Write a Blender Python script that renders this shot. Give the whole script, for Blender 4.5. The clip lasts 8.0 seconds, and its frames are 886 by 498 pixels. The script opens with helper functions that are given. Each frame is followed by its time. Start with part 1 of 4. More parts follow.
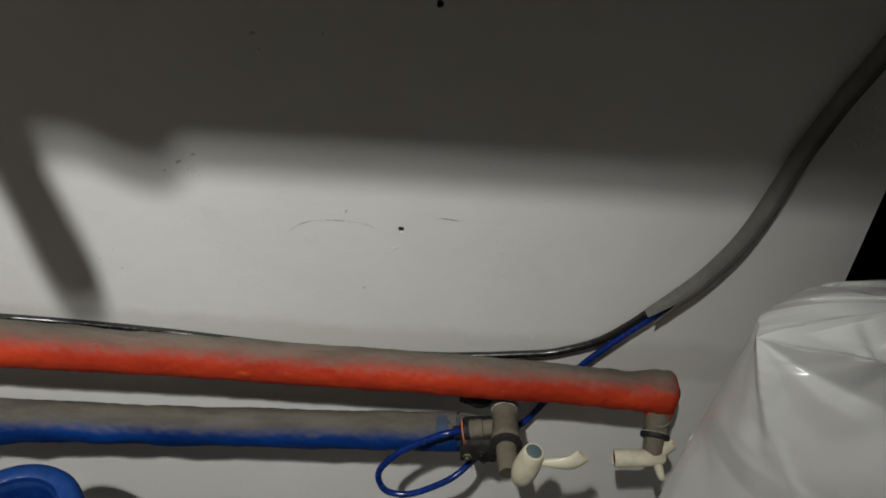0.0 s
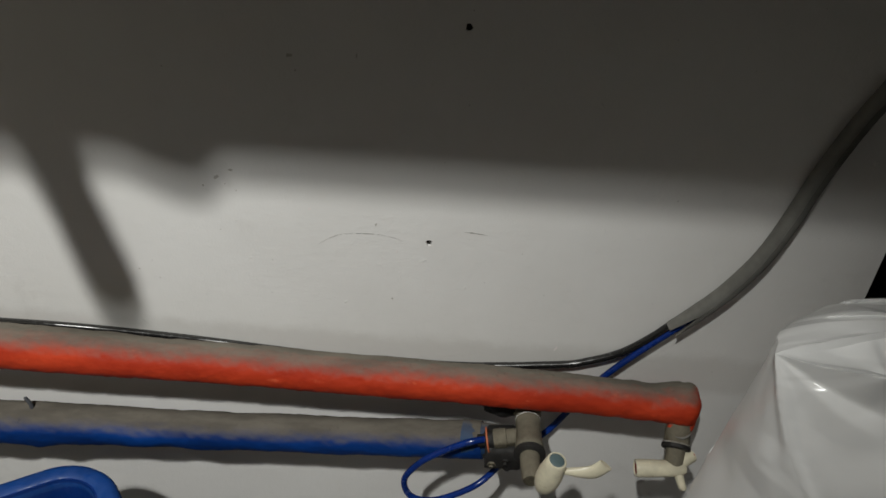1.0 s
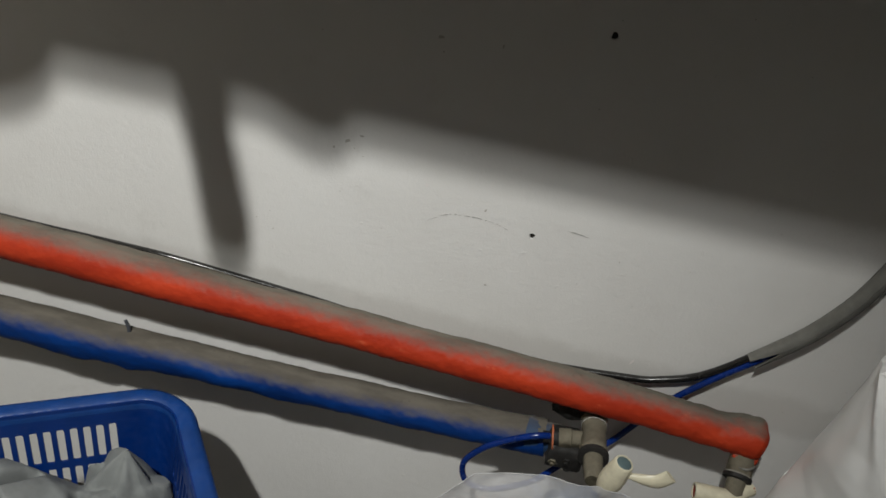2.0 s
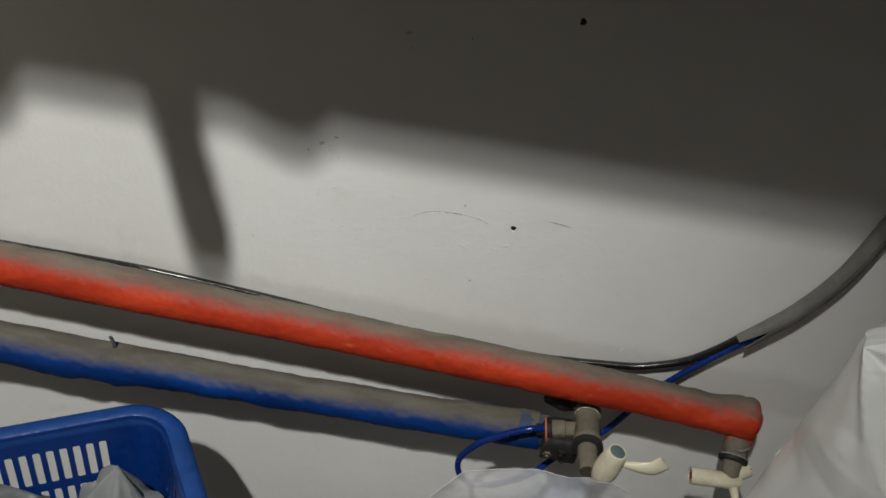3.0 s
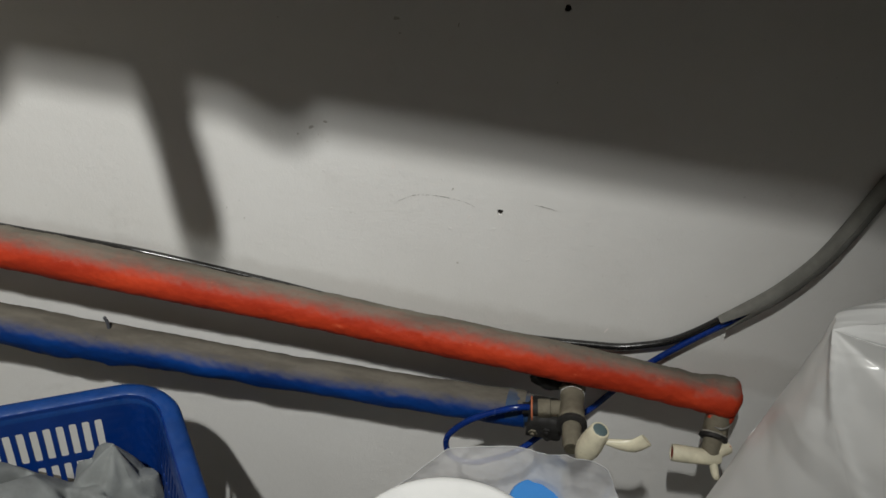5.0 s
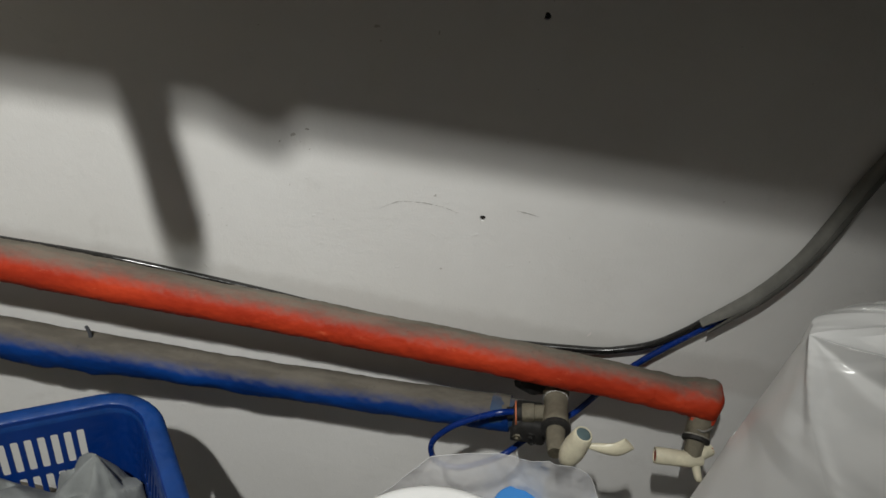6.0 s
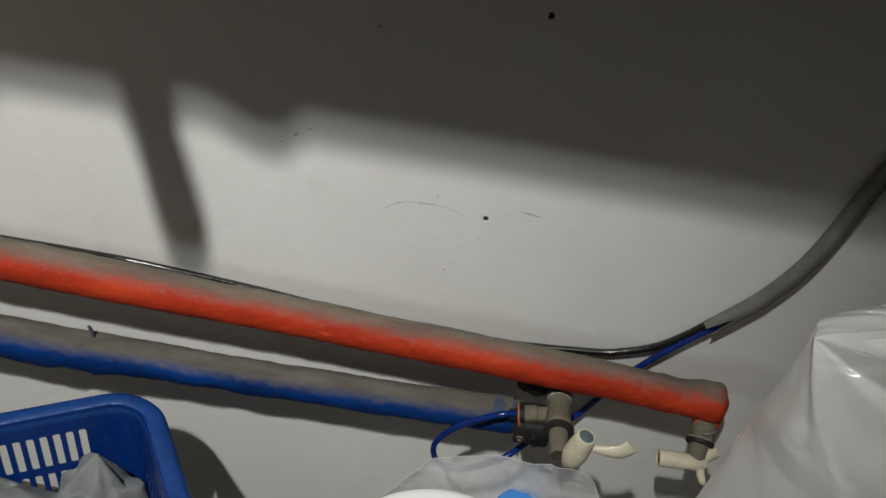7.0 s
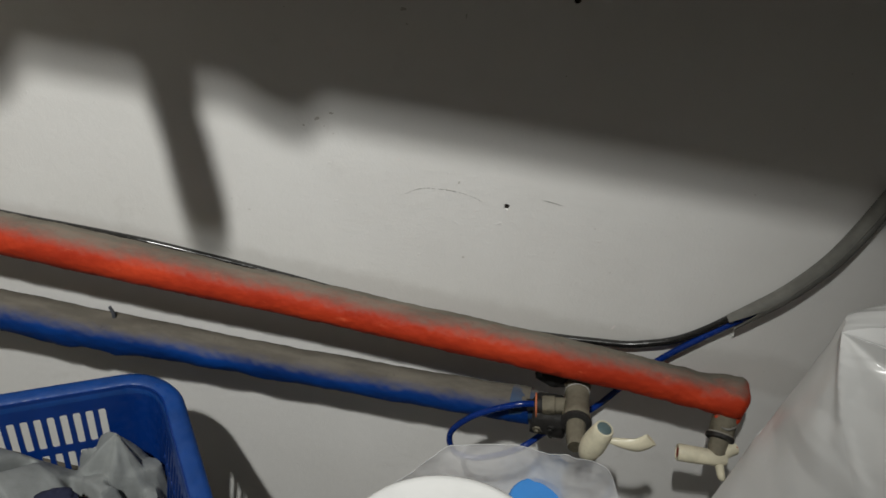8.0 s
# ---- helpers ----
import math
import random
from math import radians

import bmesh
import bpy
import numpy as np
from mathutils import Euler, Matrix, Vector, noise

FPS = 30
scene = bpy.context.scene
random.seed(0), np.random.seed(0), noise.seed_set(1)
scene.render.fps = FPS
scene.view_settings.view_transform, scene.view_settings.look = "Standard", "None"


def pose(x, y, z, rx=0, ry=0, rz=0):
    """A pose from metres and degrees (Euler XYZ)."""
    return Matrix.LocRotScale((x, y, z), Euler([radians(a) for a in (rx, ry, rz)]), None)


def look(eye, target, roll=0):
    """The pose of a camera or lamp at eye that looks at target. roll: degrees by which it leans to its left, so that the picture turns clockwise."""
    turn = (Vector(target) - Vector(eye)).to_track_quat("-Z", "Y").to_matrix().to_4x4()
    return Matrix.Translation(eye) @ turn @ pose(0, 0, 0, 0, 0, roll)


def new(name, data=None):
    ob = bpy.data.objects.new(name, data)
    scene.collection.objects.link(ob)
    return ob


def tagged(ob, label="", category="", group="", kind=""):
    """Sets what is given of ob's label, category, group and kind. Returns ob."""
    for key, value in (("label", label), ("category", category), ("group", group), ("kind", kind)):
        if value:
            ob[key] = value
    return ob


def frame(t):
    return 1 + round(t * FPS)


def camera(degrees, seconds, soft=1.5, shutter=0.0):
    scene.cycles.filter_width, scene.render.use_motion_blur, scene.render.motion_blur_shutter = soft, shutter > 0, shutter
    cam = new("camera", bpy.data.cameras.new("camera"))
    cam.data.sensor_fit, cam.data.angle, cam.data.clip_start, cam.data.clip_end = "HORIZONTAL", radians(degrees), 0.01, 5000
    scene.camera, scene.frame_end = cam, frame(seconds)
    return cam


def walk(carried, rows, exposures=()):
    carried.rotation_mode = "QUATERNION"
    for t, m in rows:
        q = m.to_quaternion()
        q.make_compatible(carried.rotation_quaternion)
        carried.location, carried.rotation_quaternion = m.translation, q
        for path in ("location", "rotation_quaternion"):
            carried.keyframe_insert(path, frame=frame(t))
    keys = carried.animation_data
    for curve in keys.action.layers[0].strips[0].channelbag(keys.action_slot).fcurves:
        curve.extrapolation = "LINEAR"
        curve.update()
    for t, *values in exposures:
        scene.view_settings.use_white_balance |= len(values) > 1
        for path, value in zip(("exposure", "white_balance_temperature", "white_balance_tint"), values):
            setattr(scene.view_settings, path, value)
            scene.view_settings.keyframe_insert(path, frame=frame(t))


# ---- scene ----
cam = camera(62.1, 8.0, 1.6, 0.3)
PATH = [
    (0, (0.034, -0.541, 0.901), (0.045, 1.111, -0.225), 3.7),
    (0.2, (0.043, -0.542, 0.901), (0.030, 1.128, -0.200), 2.9),
    (0.5, (0.037, -0.546, 0.911), (0.015, 1.112, -0.208), 2.9),
    (0.8, (0.033, -0.553, 0.912), (-0.013, 1.110, -0.198), 2.9),
    (1, (0.028, -0.554, 0.917), (-0.017, 1.105, -0.198), 3.0),
    (1.2, (0.024, -0.556, 0.916), (-0.016, 1.111, -0.190), 2.8),
    (1.5, (0.016, -0.568, 0.914), (-0.062, 1.104, -0.181), 4.0),
    (1.7, (0.024, -0.58, 0.908), (-0.131, 1.094, -0.175), 4.1),
    (1.8, (0.027, -0.587, 0.908), (-0.205, 1.073, -0.185), 4.0),
    (1.9, (0.008, -0.607, 0.889), (-0.231, 1.061, -0.188), 8.6),
    (2, (-0.019, -0.612, 0.892), (-0.191, 1.082, -0.156), 10.5),
    (2.1, (-0.013, -0.607, 0.892), (-0.190, 1.085, -0.162), 9.9),
    (2.2, (-0.009, -0.613, 0.885), (-0.196, 1.097, -0.135), 9.6),
    (3.3, (-0.005, -0.603, 0.897), (-0.165, 1.073, -0.182), 6.8),
    (3.5, (0.001, -0.604, 0.901), (-0.17, 1.062, -0.192), 6.6),
    (4, (-0.01, -0.612, 0.9), (-0.172, 1.055, -0.193), 8.3),
    (4.5, (0.002, -0.611, 0.901), (-0.155, 1.045, -0.21), 7.6),
    (5.8, (0.001, -0.613, 0.900), (-0.104, 1.070, -0.175), 8.5),
    (6, (0.004, -0.61, 0.906), (-0.099, 1.062, -0.186), 8.1),
    (6.5, (0.005, -0.61, 0.904), (-0.102, 1.062, -0.188), 8.1),
    (7, (0.006, -0.607, 0.905), (-0.111, 1.064, -0.188), 8.0),
    (7.5, (0.01, -0.603, 0.902), (-0.107, 1.052, -0.214), 8.1),
    (8, (0.007, -0.604, 0.899), (-0.16, 1.045, -0.221), 8.1),
]
walk(cam, [(t, look(eye, target, roll)) for t, eye, target, roll in PATH], [(0.0, -0.14), (0.7, -0.10), (1.4, 0.0), (8.0, 0.0)])

# ---------------------------------------------------------------- world and light
world = bpy.data.worlds.new("world")
world.use_nodes = True
world.node_tree.nodes["Background"].inputs[0].default_value = (0.9, 0.95, 1.0, 1)
world.node_tree.nodes["Background"].inputs[1].default_value = 0.0
scene.world = world

LAMP = Vector((-0.33, -1.15, 2.07))
# two spots for an unseen lamp placed from the shadows, one a little above and before the other
for gap, watts in ((-0.0205, 40.5), (0.0150, 110.0)):
    lamp_spot = bpy.data.lights.new("lamp_spot", "SPOT")
    lamp_spot.energy = watts
    lamp_spot.color = (0.995, 0.997, 0.952)
    lamp_spot.shadow_soft_size = 0.0185
    # the cone is aimed left so that the wall dims to the right
    lamp_spot.spot_size = radians(64)
    lamp_spot.spot_blend = 1.0
    new("lamp_spot", lamp_spot).matrix_world = look(LAMP + Vector((0, 0.81, 0.59)) * gap, (-0.52, 0.0, 0.57))

# ---------------------------------------------------------------- materials


class Nodes:
    """A small builder for a Principled material."""

    def __init__(self, name, rough=0.5, metal=0.0):
        self.mat = bpy.data.materials.new(name)
        self.mat.use_nodes = True
        self.t = self.mat.node_tree
        self.bsdf = self.t.nodes["Principled BSDF"]
        self.out = self.t.nodes["Material Output"]
        self.bsdf.inputs["Roughness"].default_value = rough
        self.bsdf.inputs["Metallic"].default_value = metal
        self.co = self.t.nodes.new("ShaderNodeTexCoord").outputs["Object"]

    def link(self, a, b):
        self.t.links.new(a, b)

    def noise(self, scale, detail=4, rough=0.55, stretch=None, distort=0.0):
        n = self.t.nodes.new("ShaderNodeTexNoise")
        n.inputs["Scale"].default_value = scale
        n.inputs["Detail"].default_value = detail
        n.inputs["Roughness"].default_value = rough
        n.inputs["Distortion"].default_value = distort
        src = self.co
        if stretch:
            m = self.t.nodes.new("ShaderNodeMapping")
            m.inputs["Scale"].default_value = stretch
            self.link(src, m.inputs[0])
            src = m.outputs[0]
        self.link(src, n.inputs["Vector"])
        return n.outputs["Fac"]

    def panels(self, scale, warp):
        """Flat panels meeting in creases, in warped space."""
        w = self.t.nodes.new("ShaderNodeTexNoise")
        w.inputs["Scale"].default_value = 5.0
        self.link(self.co, w.inputs["Vector"])
        v = self.t.nodes.new("ShaderNodeVectorMath")
        v.operation = "MULTIPLY_ADD"
        v.inputs[1].default_value = (warp, warp, warp)
        self.link(w.outputs["Color"], v.inputs[0])
        self.link(self.co, v.inputs[2])
        vor = self.t.nodes.new("ShaderNodeTexVoronoi")
        vor.feature, vor.distance = "SMOOTH_F1", "EUCLIDEAN"
        vor.inputs["Smoothness"].default_value = 0.12
        vor.inputs["Scale"].default_value = scale
        self.link(v.outputs[0], vor.inputs["Vector"])
        return vor.outputs["Distance"]

    def ramp(self, fac, lo, hi, a=0.0, b=1.0):
        r = self.t.nodes.new("ShaderNodeMapRange")
        r.interpolation_type = "SMOOTHSTEP"
        for i, v in zip((1, 2, 3, 4), (lo, hi, a, b)):
            r.inputs[i].default_value = v
        self.link(fac, r.inputs[0])
        return r.outputs[0]

    def mix(self, fac, a, b):
        m = self.t.nodes.new("ShaderNodeMix")
        m.data_type = "RGBA"
        if isinstance(fac, float):
            m.inputs[0].default_value = fac
        else:
            self.link(fac, m.inputs[0])
        for i, c in ((6, a), (7, b)):
            if isinstance(c, tuple):
                m.inputs[i].default_value = (*c, 1)
            else:
                self.link(c, m.inputs[i])
        return m.outputs[2]

    def math(self, op, a, b=0.0):
        m = self.t.nodes.new("ShaderNodeMath")
        m.operation = op
        for i, v in ((0, a), (1, b)):
            if isinstance(v, (int, float)):
                m.inputs[i].default_value = v
            else:
                self.link(v, m.inputs[i])
        return m.outputs[0]

    def axis(self, which, world_normal=False):
        s = self.t.nodes.new("ShaderNodeSeparateXYZ")
        if world_normal:
            self.link(self.t.nodes.new("ShaderNodeNewGeometry").outputs["Normal"], s.inputs[0])
        else:
            self.link(self.co, s.inputs[0])
        return s.outputs[which]

    def colour(self, c):
        if isinstance(c, tuple):
            self.bsdf.inputs["Base Color"].default_value = (*c, 1)
        else:
            self.link(c, self.bsdf.inputs["Base Color"])
        return self

    def rough(self, r):
        self.link(r, self.bsdf.inputs["Roughness"])
        return self

    def bump(self, height, strength=0.3, distance=0.001):
        b = self.t.nodes.new("ShaderNodeBump")
        b.inputs["Strength"].default_value = strength
        b.inputs["Distance"].default_value = distance
        self.link(height, b.inputs["Height"])
        self.link(b.outputs[0], self.bsdf.inputs["Normal"])
        return self


def wall_paint():
    n = Nodes("wall_paint", 0.6)
    big = n.noise(3.5, 5, 0.6)
    mid = n.noise(26, 6, 0.65)
    smear = n.ramp(n.noise(11, 5, 0.7, distort=0.8), 0.56, 0.78)
    col = n.mix(n.ramp(big, 0.3, 0.75), (0.70, 0.69, 0.67), (0.76, 0.755, 0.74))
    col = n.mix(n.math("MULTIPLY", smear, 0.35), col, (0.56, 0.545, 0.52))
    specks = n.ramp(n.noise(240, 2, 0.5), 0.735, 0.79)
    col = n.mix(n.math("MULTIPLY", specks, 0.55), col, (0.32, 0.30, 0.28))
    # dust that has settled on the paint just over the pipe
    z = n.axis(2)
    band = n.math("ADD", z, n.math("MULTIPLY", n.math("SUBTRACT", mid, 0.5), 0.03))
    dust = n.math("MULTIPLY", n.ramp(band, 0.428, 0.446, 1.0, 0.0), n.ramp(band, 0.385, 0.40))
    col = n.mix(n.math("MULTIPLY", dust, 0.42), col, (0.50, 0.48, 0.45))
    n.colour(col).rough(n.ramp(mid, 0.3, 0.8, 0.5, 0.72))
    lumps = n.noise(85, 6, 0.65)
    grain = n.noise(420, 3, 0.6)
    pits = n.ramp(n.noise(95, 2, 0.4), 0.70, 0.78)
    h = n.math("ADD", n.math("MULTIPLY", lumps, 1.0), n.math("MULTIPLY", grain, 0.34))
    h = n.math("ADD", h, n.math("MULTIPLY", pits, 0.36))
    return n.bump(h, 0.52, 0.0010).mat


def plain_paint(name, base, rough=0.7):
    n = Nodes(name, rough)
    d = tuple(v * 0.82 for v in base)
    n.colour(n.mix(n.noise(6, 5), d, base))
    return n.bump(n.noise(180, 4), 0.3, 0.0008).mat


def dusty_foam(name, base, dark, pale, dust_from, dust_to, dust=(0.150, 0.133, 0.109)):
    """Foam sleeve with dust lying on whatever faces up."""
    n = Nodes(name, 0.75)
    n.bsdf.inputs["Specular IOR Level"].default_value = 0.18
    blotch = n.noise(34, 5, 0.65, stretch=(0.35, 1, 1))
    fine = n.noise(260, 4, 0.65)
    col = n.mix(n.ramp(blotch, 0.3, 0.72), dark, base)
    scuff = n.math("MULTIPLY", n.ramp(n.noise(70, 6, 0.75, stretch=(0.5, 1, 1)), 0.58, 0.74), 0.35)
    col = n.mix(scuff, col, pale)
    up = n.math("ADD", n.axis(2, True), n.math("MULTIPLY", n.math("MAXIMUM", n.axis(1, True), 0.0), 0.9))
    edge = n.math("ADD", up, n.math("MULTIPLY", n.math("SUBTRACT", n.noise(48, 5, 0.65, stretch=(0.45, 1, 1)), 0.5), 0.22))
    edge = n.math("ADD", edge, n.math("MULTIPLY", n.math("SUBTRACT", fine, 0.5), 0.12))
    lay = n.ramp(edge, dust_from, dust_to)
    tone = n.mix(n.ramp(n.noise(60, 4, 0.6, stretch=(0.3, 1, 1)), 0.3, 0.7), tuple(v * 0.78 for v in dust), tuple(v * 1.12 for v in dust))
    tone = n.mix(n.math("MULTIPLY", n.ramp(n.noise(170, 4, 0.7), 0.60, 0.72), 0.45), tone, tuple(v * 0.5 for v in dust))
    n.colour(n.mix(lay, col, tone))
    n.rough(n.ramp(lay, 0, 1, 0.55, 0.95))
    h = n.math("ADD", n.noise(55, 5, 0.6, stretch=(0.5, 1, 1)), n.math("MULTIPLY", fine, 0.38))
    return n.bump(h, 0.55, 0.0020).mat


def gloss_plastic(name, base, rough=0.3, dust=0.0, wear=0.25):
    n = Nodes(name, rough)
    col = n.mix(n.ramp(n.noise(40, 5, 0.6), 0.35, 0.7), tuple(v * (1 - wear) for v in base), base)
    if dust:
        lay = n.math("MULTIPLY", n.ramp(n.math("ADD", n.axis(2, True), n.math("MULTIPLY", n.math("SUBTRACT", n.noise(80, 4), 0.5), 0.5)), 0.35, 0.95), dust)
        col = n.mix(lay, col, (0.27, 0.25, 0.22))
    n.colour(col)
    n.rough(n.ramp(n.noise(120, 4), 0.3, 0.7, rough * 0.8, min(1, rough * 1.5)))
    return n.bump(n.noise(300, 3), 0.12, 0.0005).mat


def dull_metal(name, base, rough=0.45):
    n = Nodes(name, rough, 0.75)
    lay = n.math("MULTIPLY", n.ramp(n.math("ADD", n.axis(2, True), n.math("MULTIPLY", n.math("SUBTRACT", n.noise(140, 5, 0.7), 0.5), 0.9)), -0.1, 0.7), 0.75)
    col = n.mix(n.ramp(n.noise(160, 5, 0.7), 0.35, 0.7), tuple(v * 0.55 for v in base), base)
    n.colour(n.mix(lay, col, (0.135, 0.120, 0.088)))
    n.link(n.ramp(lay, 0, 0.75, 0.8, 0.1), n.bsdf.inputs["Metallic"])
    n.rough(n.ramp(lay, 0, 0.75, rough, 0.85))
    return n.bump(n.noise(350, 4), 0.35, 0.0006).mat


def film(name, clear, tint, rough=0.28, milky=0.5, crisp=0.5):
    """Thin polythene: part clear, part milky, with a glossy skin."""
    n = Nodes(name, rough)
    n.colour(tint)
    t = n.t
    n.bsdf.inputs["Specular IOR Level"].default_value = 0.65
    trans = t.nodes.new("ShaderNodeBsdfTranslucent")
    trans.inputs[0].default_value = (*tint, 1)
    m1 = t.nodes.new("ShaderNodeMixShader")
    m1.inputs[0].default_value = milky
    n.link(n.bsdf.outputs[0], m1.inputs[1])
    n.link(trans.outputs[0], m1.inputs[2])
    see = t.nodes.new("ShaderNodeBsdfTransparent")
    see.inputs[0].default_value = (0.93, 0.93, 0.93, 1)
    m2 = t.nodes.new("ShaderNodeMixShader")
    n.link(n.ramp(n.noise(18, 4, 0.6), 0.3, 0.7, clear * 0.8, min(1.0, clear * 1.15)), m2.inputs[0])
    n.link(m1.outputs[0], m2.inputs[1])
    n.link(see.outputs[0], m2.inputs[2])
    n.link(m2.outputs[0], n.out.inputs[0])
    return n.bump(n.math("ADD", n.panels(9, 0.10), n.math("ADD", n.math("MULTIPLY", n.panels(24, 0.05), 0.3), n.math("MULTIPLY", n.noise(16, 4), 0.5))), crisp, 0.02).mat


def cloth(name, base):
    n = Nodes(name, 0.9)
    n.colour(n.mix(n.ramp(n.noise(30, 5, 0.6), 0.3, 0.7), tuple(v * 0.75 for v in base), base))
    w = n.noise(700, 2)
    return n.bump(n.math("ADD", n.noise(90, 4), n.math("MULTIPLY", w, 0.6)), 0.5, 0.001).mat


M_WALL = wall_paint()
# tones of unseen surfaces shape the bounce: pale west, darker south and floor
M_ROOM = plain_paint("room_paint", (0.27, 0.24, 0.19))
M_WEST = plain_paint("west_bounce_paint", (0.78, 0.72, 0.60))
M_CEIL = plain_paint("ceiling_paint", (0.74, 0.69, 0.58))
M_FLOOR = plain_paint("floor_screed", (0.075, 0.064, 0.050), 0.6)
# near-black: the passage's lack of light is put into its colour
M_PASSAGE_SHADE = plain_paint("passage_shade", (0.05, 0.045, 0.04), 0.9)
M_SHADE_BOARD = plain_paint("shade_board_paint", (0.32, 0.29, 0.24), 0.6)
M_ORANGE = dusty_foam("orange_foam", (0.51, 0.050, 0.016), (0.34, 0.028, 0.010), (0.74, 0.19, 0.09), 0.48, 1.10)
M_BLUE = dusty_foam("blue_foam", (0.002, 0.040, 0.205), (0.0015, 0.020, 0.11), (0.012, 0.075, 0.28), 0.24, 0.95, (0.122, 0.110, 0.092))
M_BLUE_TAPE = dusty_foam("blue_tape", (0.030, 0.066, 0.135), (0.016, 0.040, 0.095), (0.07, 0.11, 0.17), 0.7, 1.5)
M_TUBE_BLUE = gloss_plastic("blue_tube", (0.004, 0.028, 0.19), 0.2)
M_TUBE_BLACK = gloss_plastic("black_tube", (0.010, 0.010, 0.010), 0.2, dust=0.04)
M_SHEATH = gloss_plastic("grey_sheath", (0.168, 0.166, 0.150), 0.5, dust=0.3)
M_BRASS = dull_metal("dusty_nickel", (0.31, 0.280, 0.205))
M_STEEL = dull_metal("bright_ring", (0.75, 0.73, 0.68), 0.25)
M_CREAM = gloss_plastic("cream_plastic", (0.80, 0.745, 0.56), 0.34, dust=0.10)
M_RUBBER = gloss_plastic("black_rubber", (0.015, 0.014, 0.013), 0.6)
M_WASHER = gloss_plastic("fibre_washer", (0.55, 0.16, 0.07), 0.6)
M_TIE = gloss_plastic("dusty_dark_tie", (0.070, 0.074, 0.085), 0.7)
M_TEAL = gloss_plastic("teal_dot", (0.11, 0.165, 0.175), 0.5)
M_RED = gloss_plastic("red_dot", (0.45, 0.05, 0.02), 0.5)
# body blue is darker than the worn rim: the inside's shade is coloured in
M_BASKET = gloss_plastic("shaded_blue_basket", (0.0010, 0.027, 0.168), 0.36, dust=0.0, wear=0.12)
M_RIM = gloss_plastic("worn_blue_rim", (0.003, 0.048, 0.225), 0.5, wear=0.2)
M_CLOTH = cloth("grey_cloth", (0.225, 0.238, 0.236))
M_NAVY = cloth("navy_cloth", (0.008, 0.011, 0.035))
M_SHADE_CLOTH = cloth("shade_cloth", (0.25, 0.24, 0.22))
M_BAG = film("white_polythene", 0.02, (0.95, 0.95, 0.94), 0.24, 0.05, 0.12)
M_BAG_THIN = film("thin_polythene", 0.03, (0.95, 0.95, 0.94), 0.32, 0.05, 0.10)
M_CLEAR = film("clear_polythene", 0.34, (0.78, 0.78, 0.79), 0.10, 0.25, 0.7)
M_WHITE = gloss_plastic("white_plastic", (0.82, 0.82, 0.81), 0.4, wear=0.05)
M_CAP = gloss_plastic("sky_blue_cap", (0.05, 0.26, 0.68), 0.45, wear=0.08)
M_PENCIL = plain_paint("pencil_grey", (0.40, 0.39, 0.37), 0.7)
M_PLASTER = plain_paint("bare_plaster", (0.53, 0.51, 0.475), 0.9)
M_PALE = plain_paint("bright_flake", (0.84, 0.79, 0.77), 0.5)
M_HOLE_SHADE = plain_paint("hole_shade", (0.03, 0.025, 0.02), 0.9)

# ---------------------------------------------------------------- mesh helpers


def mesh_from(name, bm, material, smooth=True):
    me = bpy.data.meshes.new(name)
    bmesh.ops.recalc_face_normals(bm, faces=bm.faces)
    bm.to_mesh(me)
    bm.free()
    me.materials.append(material)
    if smooth:
        me.polygons.foreach_set("use_smooth", [True] * len(me.polygons))
        me.set_sharp_from_angle(angle=radians(48))
    return me


def thing(name, label, category, group="", kind=""):
    return tagged(new(name), label, category, group, kind)


def part(name, bm, material, parent, label="", smooth=True):
    ob = new(name, mesh_from(name, bm, material, smooth))
    ob.parent = parent
    return tagged(ob, label)


def solid(name, bm, material, label, category, kind="", smooth=True):
    return tagged(new(name, mesh_from(name, bm, material, smooth)), label, category, "", kind)


def box(bm, lo, hi, bevel=0.0):
    lo, hi = Vector(lo), Vector(hi)
    size = hi - lo
    made = bmesh.ops.create_cube(bm, size=1.0, matrix=Matrix.Translation((lo + hi) / 2) @ Matrix.Diagonal((*size, 1)))
    if bevel:
        edges = {e for v in made["verts"] for e in v.link_edges}
        bmesh.ops.bevel(bm, geom=list(edges), offset=bevel, segments=2, affect="EDGES", profile=0.5)
    return bm


def spline(points, step=0.006):
    """Catmull-Rom through the points, evenly spaced."""
    p = [Vector(q) for q in points]
    p = [p[0] * 2 - p[1]] + p + [p[-1] * 2 - p[-2]]
    out = []
    for a, b, c, d in zip(p, p[1:], p[2:], p[3:]):
        n = max(2, int((c - b).length / step))
        for i in range(n):
            t = i / n
            out.append(0.5 * (2 * b + (c - a) * t + (2 * a - 5 * b + 4 * c - d) * t * t + (3 * b - a - 3 * c + d) * t ** 3))
    out.append(p[-2])
    return out


